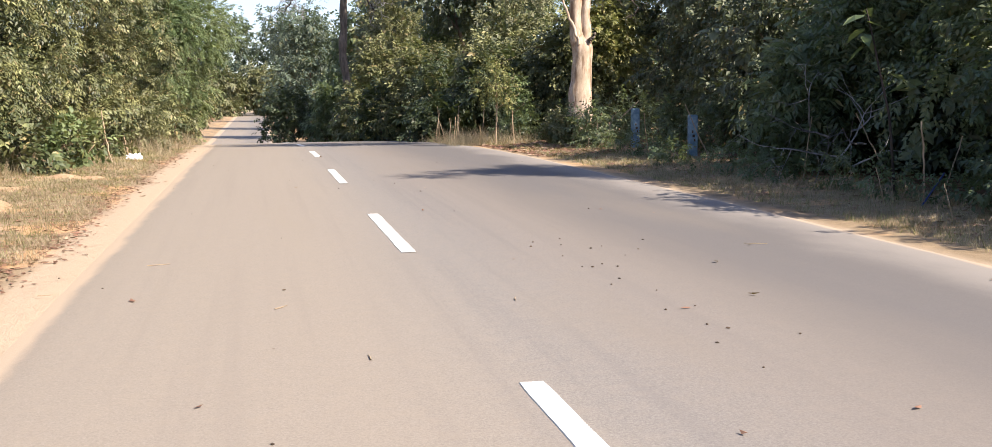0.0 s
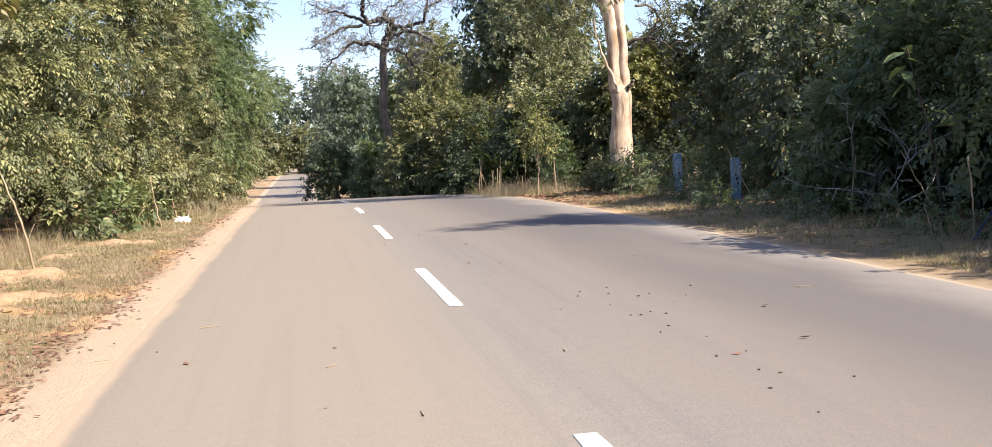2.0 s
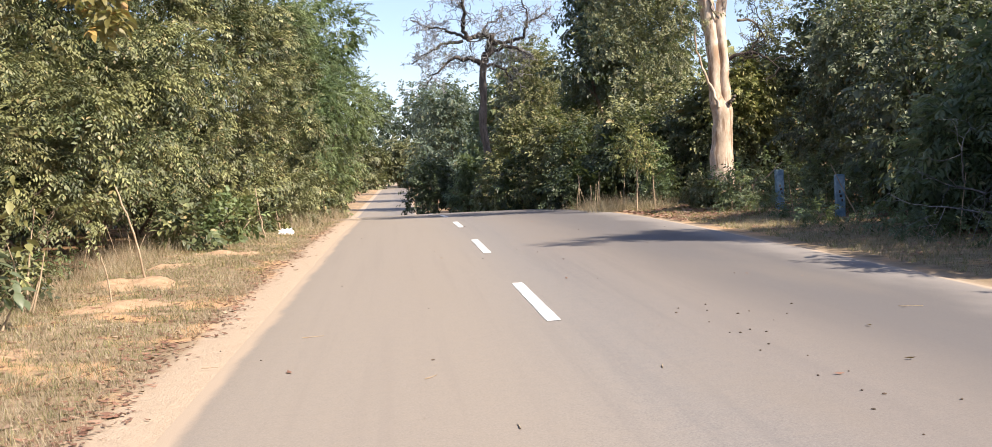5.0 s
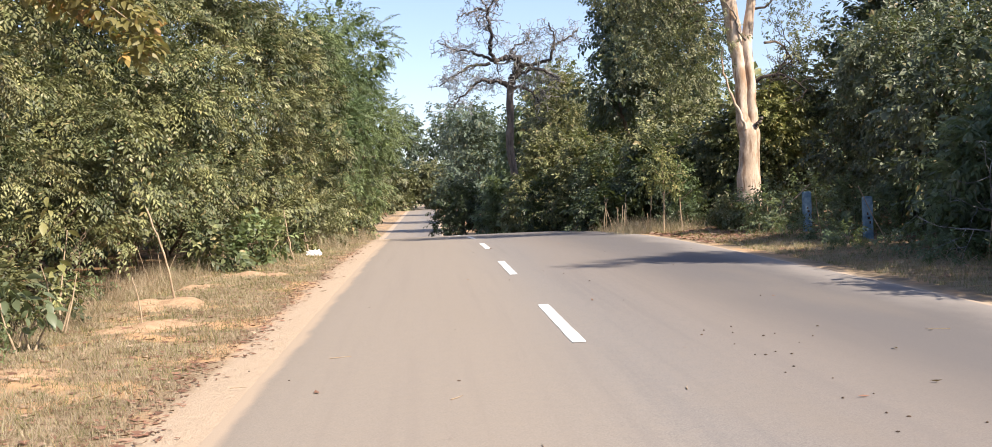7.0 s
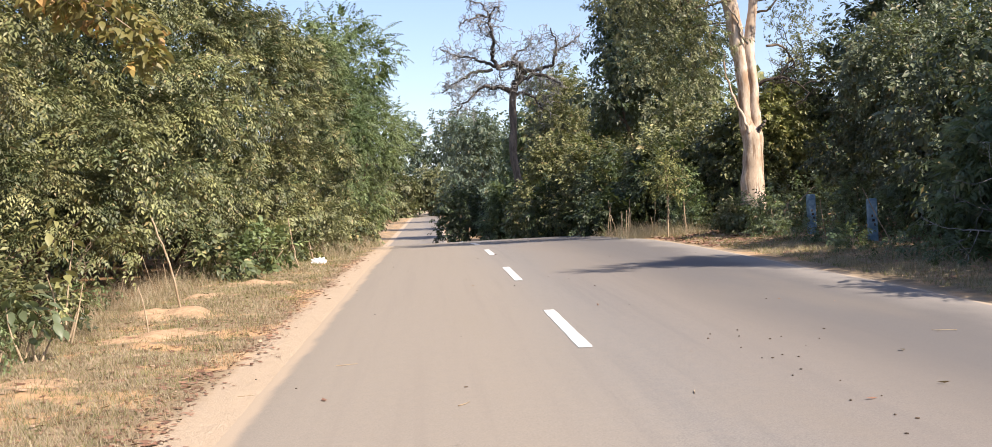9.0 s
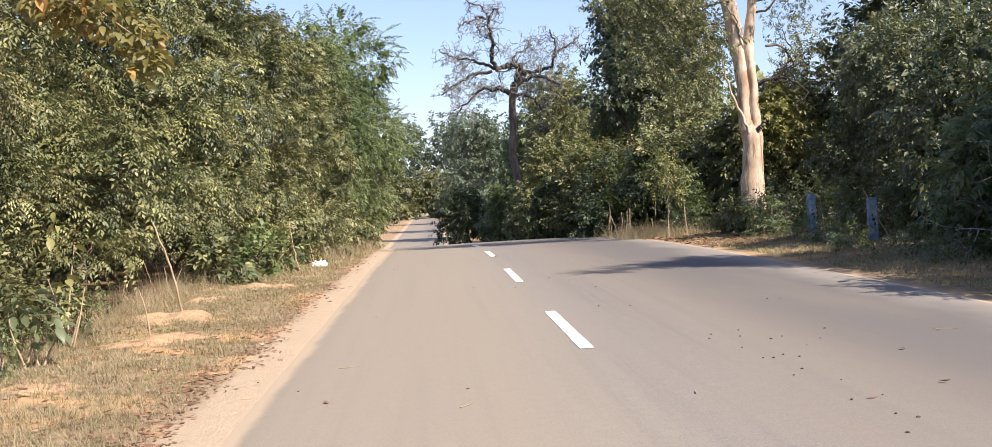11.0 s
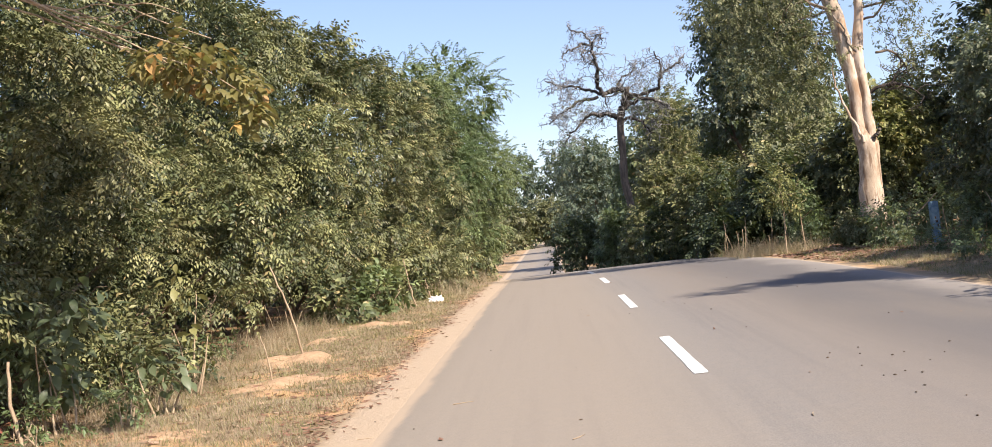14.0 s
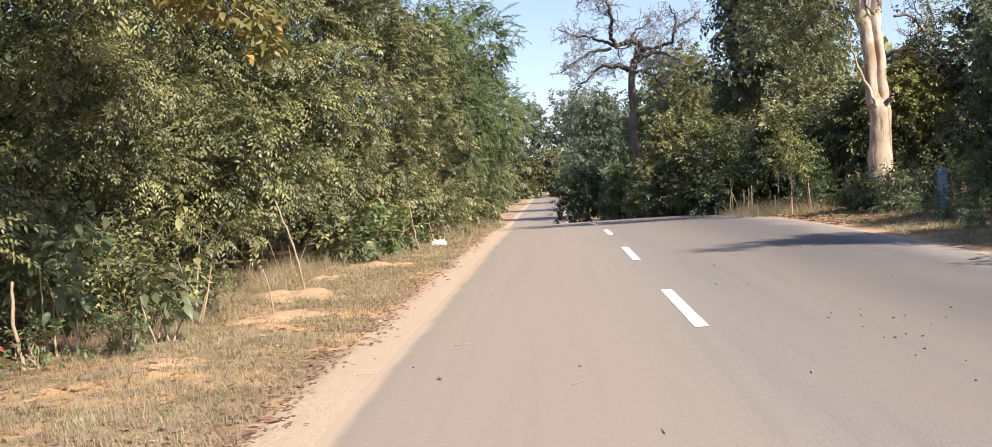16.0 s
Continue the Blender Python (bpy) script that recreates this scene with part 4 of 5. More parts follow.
broad_plant(-4.45, 9.9, 1.5, 1.45, 170, 0.17, 2100, "tall weedy plant with large dull green leaves")
broad_plant(-3.75, 10.4, 0.8, 0.85, 70, 0.15, 2110, "low weedy plant with large dull green leaves")
broad_plant(-3.95, 12.0, 0.6, 1.8, 44, 0.14, 2120, "slim weedy shoot with pale yellow-green leaves", LEAF_PALE)
for k, (x, y, w, h, mat, n) in enumerate([
        (7.4, 27.8, 1.0, 0.85, LEAF_GREY, 320), (9.2, 27.4, 1.2, 1.3, LEAF_DEEP, 260), (9.2, 24.6, 1.2, 1.2, LEAF_DEEP, 260), (9.1, 21.8, 1.2, 1.1, LEAF_DEEP, 240),
        (9.4, 17.4, 1.5, 0.8, LEAF_DEEP, 240), (9.3, 12.6, 1.4, 0.7, LEAF_DEEP, 240), (8.1, 9.8, 1.2, 0.9, LEAF_OLIVE, 260), (7.0, 31.0, 1.2, 1.0, LEAF_DEEP, 240)]):
    plant(x, y, w, h, "small", mat, n, 2200 + 9 * k, "scrubby undergrowth plant beneath the right-hand trees".replace("right-hand ", "shady "), size=1.0)
r3 = np.random.default_rng(88)
for k in range(16):
    y = 7.5 + 1.35 * k
    if 11 < y < 25:
        continue
    plant(7.75 + r3.uniform(-0.25, 0.45), y, r3.uniform(1.0, 1.5), r3.uniform(0.6, 1.25), "small", LEAF_DEEP, 170, 2500 + 9 * k, "shaded scrub at the foot of the thicket", size=1.0)
for k, (x, y, w, h, n) in enumerate([(-4.35, 9.1, 0.55, 0.32, 40), (-3.95, 9.9, 0.4, 0.40, 30), (-4.6, 8.5, 0.6, 0.25, 40), (-4.1, 10.3, 0.5, 0.5, 36), (-4.75, 9.6, 0.5, 0.3, 36), (-4.4, 13.6, 0.6, 0.45, 60), (-4.5, 15.4, 0.6, 0.4, 60), (8.35, 23.6, 0.5, 0.4, 40), (8.1, 22.6, 0.4, 0.3, 30), (8.0, 19.4, 0.5, 0.35, 40)]):
    plant(x, y, w, h, "small", LEAF_FRESH if k < 7 else LEAF_DEEP, n, 2600 + 9 * k, "small green weed in the dry grass", size=0.6)
r4 = np.random.default_rng(89)
for k in range(20):
    x, y = 7.15 + r4.uniform(-0.25, 0.55), 11.0 + 0.75 * k
    plant(x, y, r4.uniform(0.6, 1.0), r4.uniform(0.18, 0.38), "small", LEAF_DEEP, 60, 2700 + 9 * k, "low scrubby weed at the edge of the shade", size=0.75)
plant(-5.5, 10.1, 1.6, 1.7, "small", LEAF_DEEP, 520, 2900, "dense dark green bush at the verge", size=0.9)
plant(-4.65, 11.7, 1.2, 1.0, "small", LEAF_OLIVE, 300, 2910, "low leafy bush at the verge", size=0.9)
plant(-5.3, 12.6, 1.5, 1.2, "small", LEAF_DEEP, 380, 2920, "dense dark green bush at the verge", size=0.9)
plant(-5.1, 9.4, 0.5, 0.35, "small", LEAF_RED, 40, 2400, "small plant with reddish leaves", size=0.9)


# ---------------------------------------------------------------- overhanging branch with yellowing leaves
def overhang():
    rng = np.random.default_rng(61)
    base = at(-6.2, 7.6)
    ob = thing("tree", base, "small tree reaching over with yellowing leaves", "tree", "roadside trees")
    def loc(p):
        return np.array(p, float) - base
    trunk = np.array([(0, 0, -0.1), (0.05, 0, 1.2), (0.2, 0.05, 2.4), (0.7, 0.1, 3.4), (1.5, 0.2, 3.98)])
    t = np.linspace(0, 1, 5)
    tt = np.linspace(0, 1, 20)
    p = np.stack([np.interp(tt, t, trunk[:, i]) for i in range(3)], 1)
    v, f = tubes([(p, np.linspace(0.09, 0.03, 20))], 9)
    child("trunk", mesh_from("trunk", v, f, BARK_BROWN, True), ob)
    for tip in ((-1.95, 8.0, 2.62), (-2.4, 8.1, 2.95), (-2.2, 7.9, 3.05), (-2.9, 8.2, 3.1), (-2.5, 8.4, 2.8)):
        a, b = np.array([1.4, 0.2, 3.92]), loc(tip)
        mid = (a + b) / 2 + (0, 0, 0.12)
        s = np.linspace(0, 1, 10)[:, None]
        q = a * (1 - s) ** 2 + 2 * mid * s * (1 - s) + b * s * s + rng.normal(0, 0.022, (10, 3))
        limbs = [(q, np.linspace(0.014, 0.004, 10))]
        for _ in range(3):
            limbs.append(wander(rng, q[rng.integers(4, 9)], (0.6, rng.normal(0, 0.5), rng.normal(-0.2, 0.3)), 0.45, 0.007, 0.003, 6, 0.15))
        v, f = tubes(limbs, 6)
        child("branch", mesh_from("branch", v, f, TWIG_DRY, True), ob)
    lobes = [(*loc((-2.1, 8.0, 2.68)), 0.26, 0.25, 0.16), (*loc((-2.35, 8.0, 2.90)), 0.30, 0.3, 0.13), (*loc((-2.6, 8.1, 2.92)), 0.26, 0.3, 0.13), (*loc((-1.98, 8.0, 2.46)), 0.14, 0.2, 0.12)]
    cluster = child("crown", crown_mesh("crown", lobes, 60, "big", LEAF_YELLOW, 62, 0.40, 0.5, 0.9, 0.7), ob, "drooping yellow-olive leaves")
    hang_leaves(cluster, lobes, 295, 0.092, LEAF_YELLOW, 62)
    # unseen limb and high canopy, added to shade the near left shrubs
    limb = np.array([(0.7, 0.1, 3.4), (1.6, 0.3, 4.3), (2.6, 0.5, 4.9), (3.7, 0.5, 5.3)])
    tt = np.linspace(0, 1, 14)
    v, f = tubes([(np.stack([np.interp(tt, np.linspace(0, 1, 4), limb[:, i]) for i in range(3)], 1), np.linspace(0.06, 0.02, 14))], 8)
    child("limb", mesh_from("limb", v, f, BARK_BROWN, True), ob)
    high = [(0.3, 0, 4.5, 1.1, 1.0, 0.7), (-0.6, 0.4, 3.8, 1.1, 1.0, 0.8), (2.3, 0.9, 5.1, 0.9, 0.9, 0.6), (3.2, 0.7, 5.1, 1.1, 1.0, 0.7), (3.9, 0.4, 5.6, 0.9, 0.9, 0.6), (4.2, -0.4, 5.5, 1.0, 1.0, 0.7), (4.6, -0.8, 6.1, 0.9, 0.9, 0.6), (3.4, -0.6, 5.6, 0.9, 0.9, 0.6), (2.8, 0.2, 5.9, 1.0, 1.0, 0.6), (1.6, 0.6, 5.6, 0.9, 0.9, 0.6), (2.4, -0.6, 4.9, 1.0, 0.9, 0.6)]
    child("crown", crown_mesh("crown", high, 2900, "broad", LEAF_OLIVE, 63, 1.0, 0.4, 0.7, core=260), ob)


overhang()

def sapling(x, y, height, width, mat, seed):
    rng = np.random.default_rng(seed)
    ob = thing("sapling", at(x, y), "thin young tree with pale sunlit leaves", "sapling", "saplings")
    stem = wander(rng, (0, 0, -0.05), (0.05, 0, 1), height * 0.9, 0.022, 0.008, 8, 0.06)
    limbs = [stem] + [wander(rng, stem[0][i], (rng.normal(0, 1), rng.normal(0, 1), 0.8), width * 0.6, 0.009, 0.003, 5, 0.15) for i in (4, 5, 6, 7, 8)]
    v, f = tubes(limbs, 6)
    child("stem", mesh_from("stem", v, f, TWIG_DRY, True), ob)
    lobes = [(0, 0, height * 0.75, width * 0.4, width * 0.4, height * 0.2), (width * 0.25, 0, height * 0.62, width * 0.3, width * 0.3, height * 0.14), (-width * 0.25, 0, height * 0.6, width * 0.28, width * 0.3, height * 0.12), (0.05, 0, height * 0.9, width * 0.25, width * 0.25, height * 0.12)]
    child("crown", crown_mesh("crown", lobes, 190, "small", mat, seed, 0.8, 0.3, 0.8, 0.8), ob)


def big_leaf_sapling(x, y):
    rng = np.random.default_rng(95)
    ob = thing("sapling", at(x, y), "slender sapling with a few large pale green leaves", "sapling", "saplings")
    stem = wander(rng, (0, 0, -0.05), (-0.16, -0.02, 1), 2.25, 0.02, 0.008, 9, 0.04)
    v, f = tubes([stem], 7)
    child("stem", mesh_from("stem", v, f, BARK_DARK, True), ob)
    tip = stem[0][-1]
    for k in range(7):
        a = k * 2.4
        v, f = spray_broad(1, 0.02, 0.30, 0.16, 20 + k)
        turn = Matrix.Rotation(a, 3, "Z") @ Matrix.Rotation(radians(-20 + 8 * k), 3, "Y")
        v = np.array([turn @ Vector(p) for p in v]) + tip - (0, 0, 0.07 * k)
        child("leaf", mesh_from("leaf", v, f, LEAF_FRESH), ob)


big_leaf_sapling(7.25, 12.1)
sapling(5.9, 28.8, 2.25, 1.15, LEAF_PALE, 71)
sapling(6.5, 29.3, 1.9, 0.8, LEAF_FRESH, 72)


# ---------------------------------------------------------------- sticks, posts, bag
def stick(base, tip, r, label, seed, name="stick"):
    rng = np.random.default_rng(seed)
    a, b = np.array(at(*base, -0.05)), np.array(tip, float)
    s = np.linspace(0, 1, 12)[:, None]
    p = a * (1 - s) + b * s
    p[1:-1] += rng.normal(0, r * 0.3, (10, 3)) + np.sin(s[1:-1] * 3.1) * rng.normal(0, r * 1.6, 3)
    v, f = tubes([(p - a, np.linspace(r, r * 0.65, 12))], 7)
    ob = tagged(new(name, mesh_from(name, v, f, TWIG_DRY, True)), label, "stick", "verge sticks")
    ob.location = a
    return ob


S = "bare dry stick standing in the verge"
stick((-3.34, 14.7), (-3.62, 14.6, 1.27), 0.017, S + ", leaning", 1)
stick((-3.06, 11.9), (-3.16, 11.95, 0.58), 0.010, "thin dry twig standing in the verge", 2)
stick((-2.84, 23.3), (-3.0, 23.3, 1.05), 0.016, S, 3)
stick((-2.74, 25.5), (-2.85, 25.5, 0.50), 0.014, S, 4)
stick((-4.45, 9.05), (-4.53, 9.1, 0.80), 0.020, "pale cut stake standing in the verge", 5)
stick((-5.35, 9.9), (-5.4, 9.9, 1.1), 0.014, S, 6)
stick((7.95, 25.6), (8.05, 25.6, 0.72), 0.030, "pale weathered stake near a post", 7)
stick((7.75, 26.6), (9.15, 27.0, 1.05), 0.022, "long dry stick leaning into the bushes", 8)
stick((7.1, 11.3), (7.05, 11.3, 0.95), 0.014, S, 9)
for k in range(13):
    r2 = np.random.default_rng(400 + k)
    x, y = r2.uniform(4.9, 6.6), r2.uniform(30, 34)
    stick((x, y), (x + r2.normal(0, 0.08), y, float(land_z(x, y)) + r2.uniform(0.4, 1.15)), 0.012, "dry upright stalk on the verge", 410 + k)
for k in range(7):
    r2 = np.random.default_rng(450 + k)
    x, y = r2.uniform(6.3, 7.4), r2.uniform(8.4, 11.5)
    stick((x, y), (x + r2.normal(0, 0.15), y, r2.uniform(0.15, 0.45)), 0.006, "short dry stalk on the verge", 460 + k)


def post(x, y, height, tilt):
    """A square boundary post of painted concrete with a chamfered top and a dark band of marks."""
    ob = thing("boundary_post", at(x, y, -0.05), "faded blue painted square concrete post in the undergrowth", "post", "boundary posts", tilt)
    bm = bmesh.new()
    bmesh.ops.create_cube(bm, size=1.0)
    bmesh.ops.scale(bm, vec=(0.16, 0.16, height), verts=bm.verts)
    bmesh.ops.translate(bm, vec=(0, 0, height / 2), verts=bm.verts)
    bmesh.ops.bevel(bm, geom=[e for e in bm.edges], offset=0.012, segments=2, affect="EDGES")
    top = [v for v in bm.verts if v.co.z > height - 0.005]
    for v in top:
        v.co.x *= 0.9
        v.co.y *= 0.9
    m = bpy.data.meshes.new("shaft")
    bm.to_mesh(m)
    bm.free()
    m.materials.append(BLUE_PAINT)
    shaft = child("shaft", m, ob)
    for k in range(3):
        b = bmesh.new()
        bmesh.ops.create_cube(b, size=1.0)
        bmesh.ops.scale(b, vec=(0.03 + 0.02 * (k % 2), 0.004, 0.05), verts=b.verts)
        bmesh.ops.translate(b, vec=(-0.02 + 0.02 * k, -0.081, height * 0.62 - 0.08 * k), verts=b.verts)
        m = bpy.data.meshes.new("mark")
        b.to_mesh(m)
        b.free()
        m.materials.append(PELLET)
        child("mark", m, shaft, "dark painted mark")
    return ob


post(8.25, 24.6, 0.93, 4)
post(8.05, 20.6, 0.84, -6)

# thin blue pipe leaning in the shade
a, b = np.array(at(6.9, 11.0, 0.02)), np.array((7.35, 11.3, 0.38))
s = np.linspace(0, 1, 8)[:, None]
v, f = tubes([((b - a) * s, np.full(8, 0.009))], 8)
pipe = tagged(new("pipe", mesh_from("pipe", v, f, BLUE_PIPE, True)), "thin blue plastic pipe lying against dry stalks", "pipe")
pipe.location = a


def plastic_bag():
    """A crumpled bag: a flattened lump with sharp folds."""
    rng = np.random.default_rng(9)
    bm = bmesh.new()
    bmesh.ops.create_icosphere(bm, subdivisions=4, radius=1.0)
    for v in bm.verts:
        n = v.co.normalized()
        k = 1 + 0.5 * abs(noise.noise(n * 2.1)) + 0.36 * noise.noise(n * 3.3) + 0.15 * abs(noise.noise(n * 11))
        v.co = Vector((n.x * 0.19, n.y * 0.13, max(n.z, -0.35) * 0.12 + 0.045)) * k * 0.68
        if n.x < -0.55:
            v.co.z += 0.10 * (-n.x - 0.55)
    m = bpy.data.meshes.new("plastic_bag")
    bm.to_mesh(m)
    bm.free()
    m.materials.append(PLASTIC)
    ob = tagged(new("plastic_bag", m), "crumpled white plastic bag lying on dry grass", "bag")
    ob.location = at(-2.6, 25.0, 0.0)


plastic_bag()


def bare_tangle():
    rng = np.random.default_rng(15)
    base = at(7.6, 14.6)
    ob = thing("dead_shrub", base, "tangle of bare grey branches under the thicket", "shrub")
    for k in range(8):
        limbs = branching(rng, (rng.uniform(-0.1, 0.6), rng.uniform(-0.4, 0.4), rng.uniform(0.1, 0.8)), (rng.uniform(-1.2, 0.7), rng.uniform(-0.6, 0.1), rng.uniform(-0.15, 0.3)), rng.uniform(0.6, 1.1), 0.016, 2, 0.11, 0.0, 3)
        v, f = tubes(limbs, 5)
        child("branch", mesh_from("branch", v, f, BARK_TWIG, True), ob)


bare_tangle()
for k in range(10):
    r2 = np.random.default_rng(480 + k)
    x, y = r2.uniform(-5.0, -4.3), r2.uniform(13.5, 21)
    stick((x, y), (x + r2.normal(0, 0.25), y + r2.normal(0, 0.2), r2.uniform(0.3, 0.8)), 0.007, "thin dry twig under the shrubs", 490 + k)
for k in range(8):
    r2 = np.random.default_rng(520 + k)
    x, y = r2.uniform(7.3, 8.6), r2.uniform(11.5, 21)
    stick((x, y), (x + r2.normal(0, 0.2), y + r2.normal(0, 0.2), r2.uniform(0.4, 1.1)), 0.010, "thin bare stem in the shade of the thicket", 530 + k)


# ---------------------------------------------------------------- soil heaps
def soil_mound(x, y, w, d, h, seed):
    bm = bmesh.new()
    bmesh.ops.create_grid(bm, x_segments=26, y_segments=18, size=1.0)
    for v in bm.verts:
        r = math.hypot(v.co.x, v.co.y)
        k = max(0.0, 1 - r * (1 + 0.5 * noise.noise(Vector((v.co.x * 2.2, v.co.y * 2.2, seed + 9)))))
        q = Vector((v.co.x * 3, v.co.y * 3, seed))
        px, py = v.co.x * w / 2, v.co.y * d / 2
        v.co = (px, py, h * (1.5 * k - 0.35 + 0.9 * noise.noise(q) + 0.3 * noise.noise(q * 4)) * min(1.0, 3 * max(0.0, 1 - r)) - 0.03 * max(0, r - 0.85) + float(land_z(x + px, y + py)) - float(land_z(x, y)) - 0.008)
    m = bpy.data.meshes.new("soil_mound")
    bm.to_mesh(m)
    bm.free()
    for p in m.polygons:
        p.use_smooth = True
    m.materials.append(SANDY)
    ob = tagged(new("soil_mound", m), "low heap of loose ochre soil on the verge", "soil mound", "soil mounds")
    ob.location = at(x, y)


for k, (x, y, w, d, h) in enumerate([(-3.3, 14.3, 1.9, 1.8, 0.075), (-3.05, 11.9, 1.8, 1.6, 0.045), (-3.5, 16.9, 1.2, 1.3, 0.05), (-3.0, 19.2, 1.7, 1.6, 0.05), (-3.2, 9.0, 1.1, 0.8, 0.03)]):
    soil_mound(x, y, w, d, h, 3.0 * k)


# ---------------------------------------------------------------- grass, fallen leaves, droppings
def grass(name, count, box, height, material, seed, label, blades=7, keep=None, tuft=0.035, wide=1.0):
    """Tufts of bent blades within box (x0, x1, y0, y1), denser towards the near end."""
    rng = np.random.default_rng(seed)
    y = box[2] + (box[3] - box[2]) * rng.random(count) ** 1.5
    side = rng.random(count)
    x = box[0] + (box[1] - box[0]) * side
    z = land_z(x, y)
    ok = np.ones(count, bool) if keep is None else keep(x, y)
    x, y, z = x[ok], y[ok], z[ok]
    n = len(x)
    h = height * rng.uniform(0.35, 1.2, (n, blades)) * rng.uniform(0.5, 1.3, (n, 1))
    a = rng.uniform(0, 2 * math.pi, (n, blades))
    lean = rng.uniform(0.2, 1.5, (n, blades)) * h
    ox, oy = rng.normal(0, tuft, (n, blades)), rng.normal(0, tuft, (n, blades))
    w = wide * 0.0019 * (0.7 + 0.05 * y)[:, None] * np.ones((1, blades))
    bx, by, bz = x[:, None] + ox, y[:, None] + oy, z[:, None] - 0.01 + 0 * ox
    c, s = np.cos(a), np.sin(a)
    quad = [np.stack([bx - s * w, by + c * w, bz], -1), np.stack([bx + s * w, by - c * w, bz], -1),
            np.stack([bx + c * lean * 0.6 + s * w * 0.8, by + s * lean * 0.6 - c * w * 0.8, bz + h * 0.57], -1), np.stack([bx + c * lean, by + s * lean, bz + h * 0.95], -1)]
    v = np.stack(quad, 2).reshape(-1, 3)
    f = np.arange(len(v)).reshape(-1, 4)
    return tagged(new(name, mesh_from(name, v, f, material)), label, "grass", kind="stuff")


def patchy(x, y):
    n = np.sin(x * 2.1 + y * 0.9) + np.sin(y * 1.7 - x) + 0.7 * np.sin(x * 5.1 + 2 * np.sin(y * 2.3)) + 0.6 * np.sin(y * 4.7 + x * 3.3)
    return n > -0.55 + 0.5 * np.sin(x * 37.0) * np.sin(y * 29.0)


grass("dry_grass", 16500, (-4.6, -1.85, 4.5, 33), 0.075, STRAW, 501, "short dry straw-coloured grass on the verge", keep=patchy)
grass("verge_grass", 6500, (-4.4, -2.0, 4.5, 33), 0.070, GREEN_GRASS, 502, "short olive-green grass among the straw", tuft=0.05)
grass("tall_dry_grass", 1500, (-5.2, -3.8, 10.5, 30), 0.30, STRAW, 503, "wispy tall dry grass before the thicket", tuft=0.16, wide=0.6)
grass("dry_grass", 5200, (5.75, 7.6, 6.5, 24), 0.08, STRAW, 504, "short dry straw-coloured grass beside the asphalt")
grass("verge_grass", 2600, (5.7, 8.0, 6.5, 34), 0.10, GREEN_GRASS, 505, "sparse olive grass on the shaded verge")
grass("tall_dry_grass", 700, (4.9, 7.0, 29, 36), 0.40, STRAW, 506, "wispy tall dry grass near the crest", tuft=0.16, wide=0.6)
grass("tall_dry_grass", 500, (-3.4, -2.2, 28, 45), 0.45, STRAW, 507, "wispy tall dry grass along the bushes", tuft=0.16, wide=0.6)


def litter(name, count, place, size, seed, label, material):
    """Curled fallen leaves lying on the ground."""
    rng = np.random.default_rng(seed)
    x, y = place(rng, count)
    z = np.maximum(land_z(x, y), np.where((x > road_left(y)) & (x < road_right(y)), road_z(y) + 0.012, -99)) + 0.006
    a, s = rng.uniform(0, 2 * math.pi, count), size * rng.uniform(0.5, 1.3, count)
    c, d = np.cos(a), np.sin(a)
    curl = rng.uniform(0.05, 0.45, count) * s
    w = s * rng.uniform(0.25, 0.5, count)
    q = [np.stack([x - c * s, y - d * s, z + curl * rng.random(count)], -1), np.stack([x + d * w, y - c * w, z + curl * rng.random(count)], -1),
         np.stack([x + c * s, y + d * s, z + curl], -1), np.stack([x - d * w, y + c * w, z], -1)]
    v = np.stack(q, 1).reshape(-1, 3)
    return tagged(new(name, mesh_from(name, v, np.arange(len(v)).reshape(-1, 4), material)), label, "leaf litter", kind="stuff")


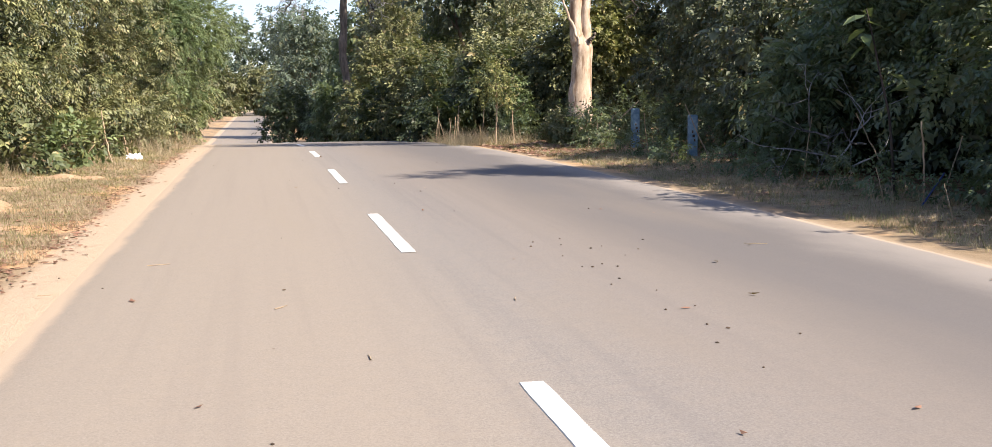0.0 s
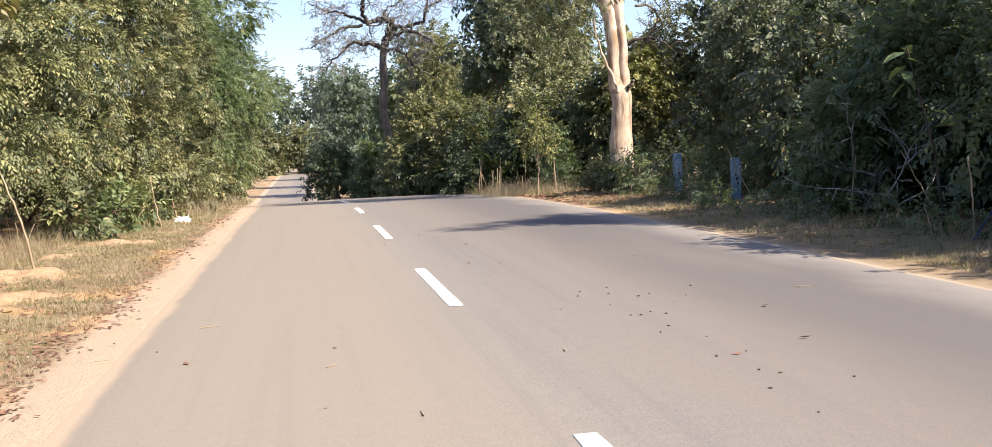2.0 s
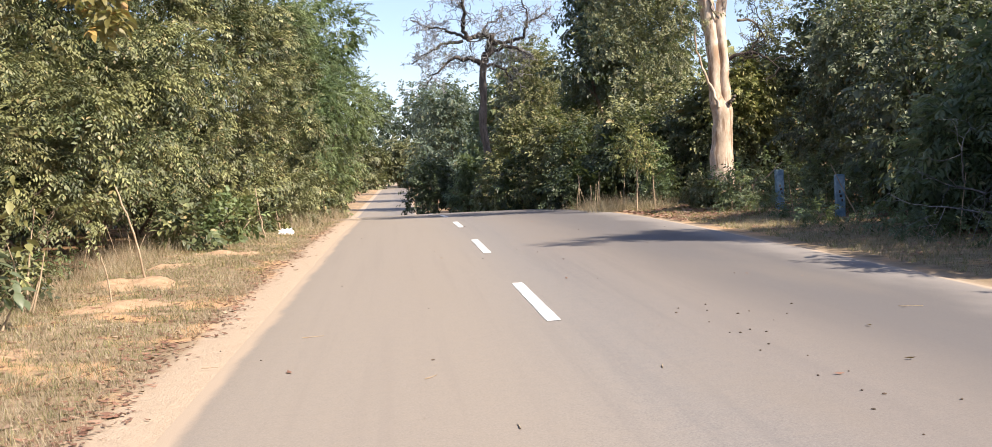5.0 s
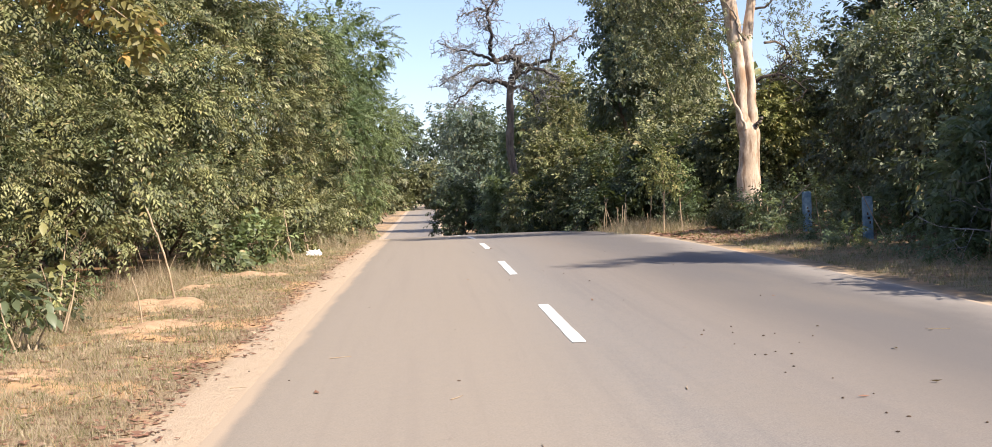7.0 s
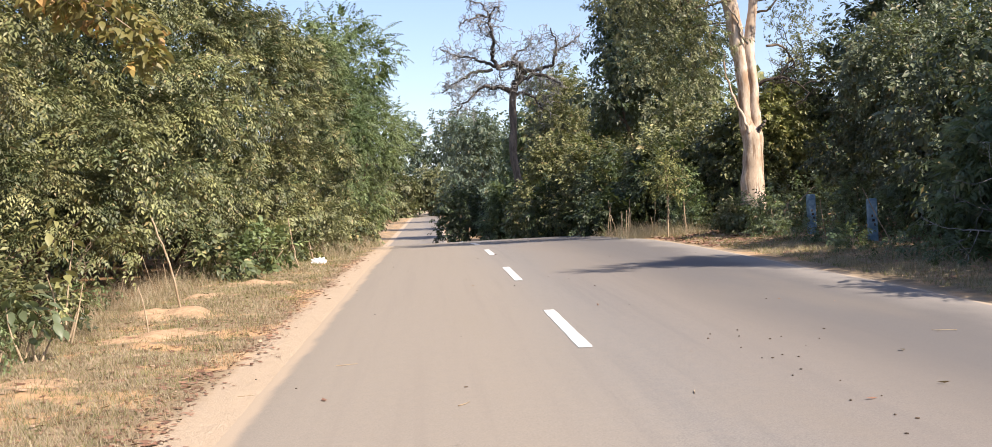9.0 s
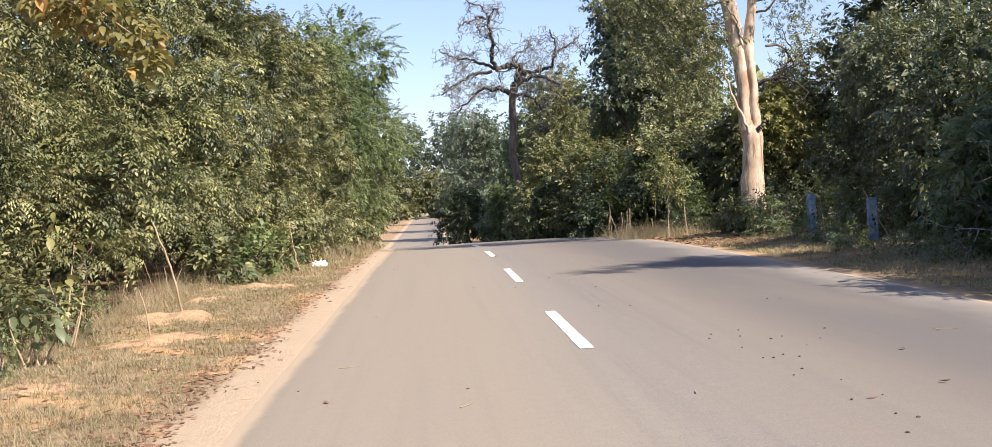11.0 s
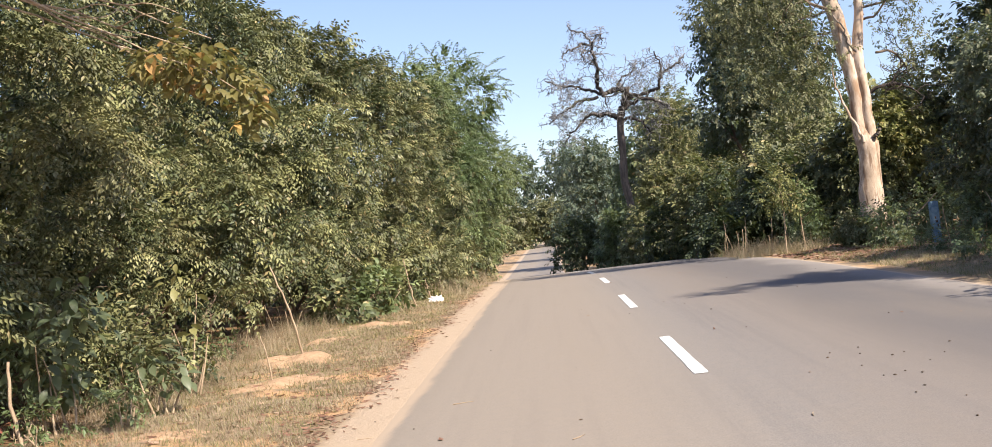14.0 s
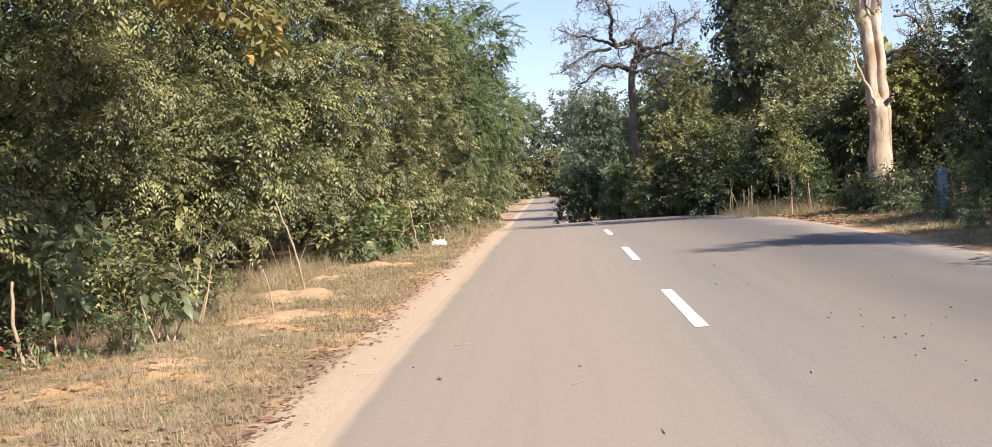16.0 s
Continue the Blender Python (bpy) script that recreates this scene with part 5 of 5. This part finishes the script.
litter("fallen_leaves", 2300, lambda r, n: ((lambda y: (road_left(y) - 0.50 - 0.10 * np.sin(y * 1.3) * np.sin(y * 0.37 + 1) - 0.10 * r.standard_normal(n) - 0.34 * r.random(n) ** 2, y))(3.5 + 26 * r.random(n) ** 1.4)), 0.036, 601, "brown dead leaves drifted along the sandy edge", DEAD_LEAF)
litter("fallen_leaves", 2900, lambda r, n: (-1.9 - 2.6 * r.random(n), 4 + 22 * r.random(n) ** 1.4), 0.045, 602, "scattered brown dead leaves in the grass", DEAD_LEAF)
litter("fallen_leaves", 2600, lambda r, n: (5.5 + 2.2 * r.random(n), 22.5 + 10 * r.random(n)), 0.085, 603, "rust-brown dead leaves under the roadside trees", DEAD_LEAF)
litter("fallen_leaves", 1500, lambda r, n: (6.0 + 3.5 * r.random(n), 7 + 15 * r.random(n)), 0.06, 604, "dark dead leaves on the shaded ground", DEAD_LEAF)
litter("fallen_leaves", 28, lambda r, n: (-1.6 + 6.8 * r.random(n), 4 + 26 * r.random(n) ** 1.3), 0.035, 605, "few stray dead leaves on the asphalt", DEAD_LEAF)


def droppings():
    """Small dark lumps lying on the asphalt, in loose groups."""
    rng = np.random.default_rng(41)
    bm = bmesh.new()
    for k in range(44):
        if k < 20:
            y = 4.6 + 5.5 * rng.random()
            x = 2.25 + 0.45 * rng.random() + rng.normal(0, 0.15)
        else:
            x, y = rng.uniform(-1.5, 5.0), rng.uniform(4, 24)
        r = rng.uniform(0.005, 0.0095)
        m = Matrix.Translation((x, y, float(road_z(y)) + 0.012 + r * 0.5)) @ Matrix.Rotation(rng.uniform(0, 6), 4, "Z") @ Matrix.Diagonal((r * rng.uniform(1, 2.0), r, r * 0.7, 1))
        bmesh.ops.create_icosphere(bm, subdivisions=1, radius=1.0, matrix=m)
    me = bpy.data.meshes.new("droppings")
    bm.to_mesh(me)
    bm.free()
    me.materials.append(PELLET)
    tagged(new("droppings", me), "small dark lumps scattered over the asphalt", "droppings", kind="stuff")


droppings()
for k, (x, y, a, n) in enumerate([(0.05, 7.1, 0.9, 0.14), (-0.9, 9.2, 0.3, 0.18), (1.55, 7.0, 1.2, 0.12), (4.2, 9.0, 2.6, 0.20), (-1.5, 8.0, 0.2, 0.12), (0.5, 5.6, 1.7, 0.12)]):
    r2 = np.random.default_rng(700 + k)
    p, rr = wander(r2, (0, 0, 0), (math.cos(a), math.sin(a), 0), n, 0.004, 0.002, 6, 0.12)
    p[:, 2] = 0.004
    v, f = tubes([(p, rr)], 5)
    tw = tagged(new("twig", mesh_from("twig", v, f, TWIG_DRY, True)), "small dry twig lying on the asphalt", "twig", "road twigs")
    tw.location = (x, y, float(road_z(y)) + 0.013)
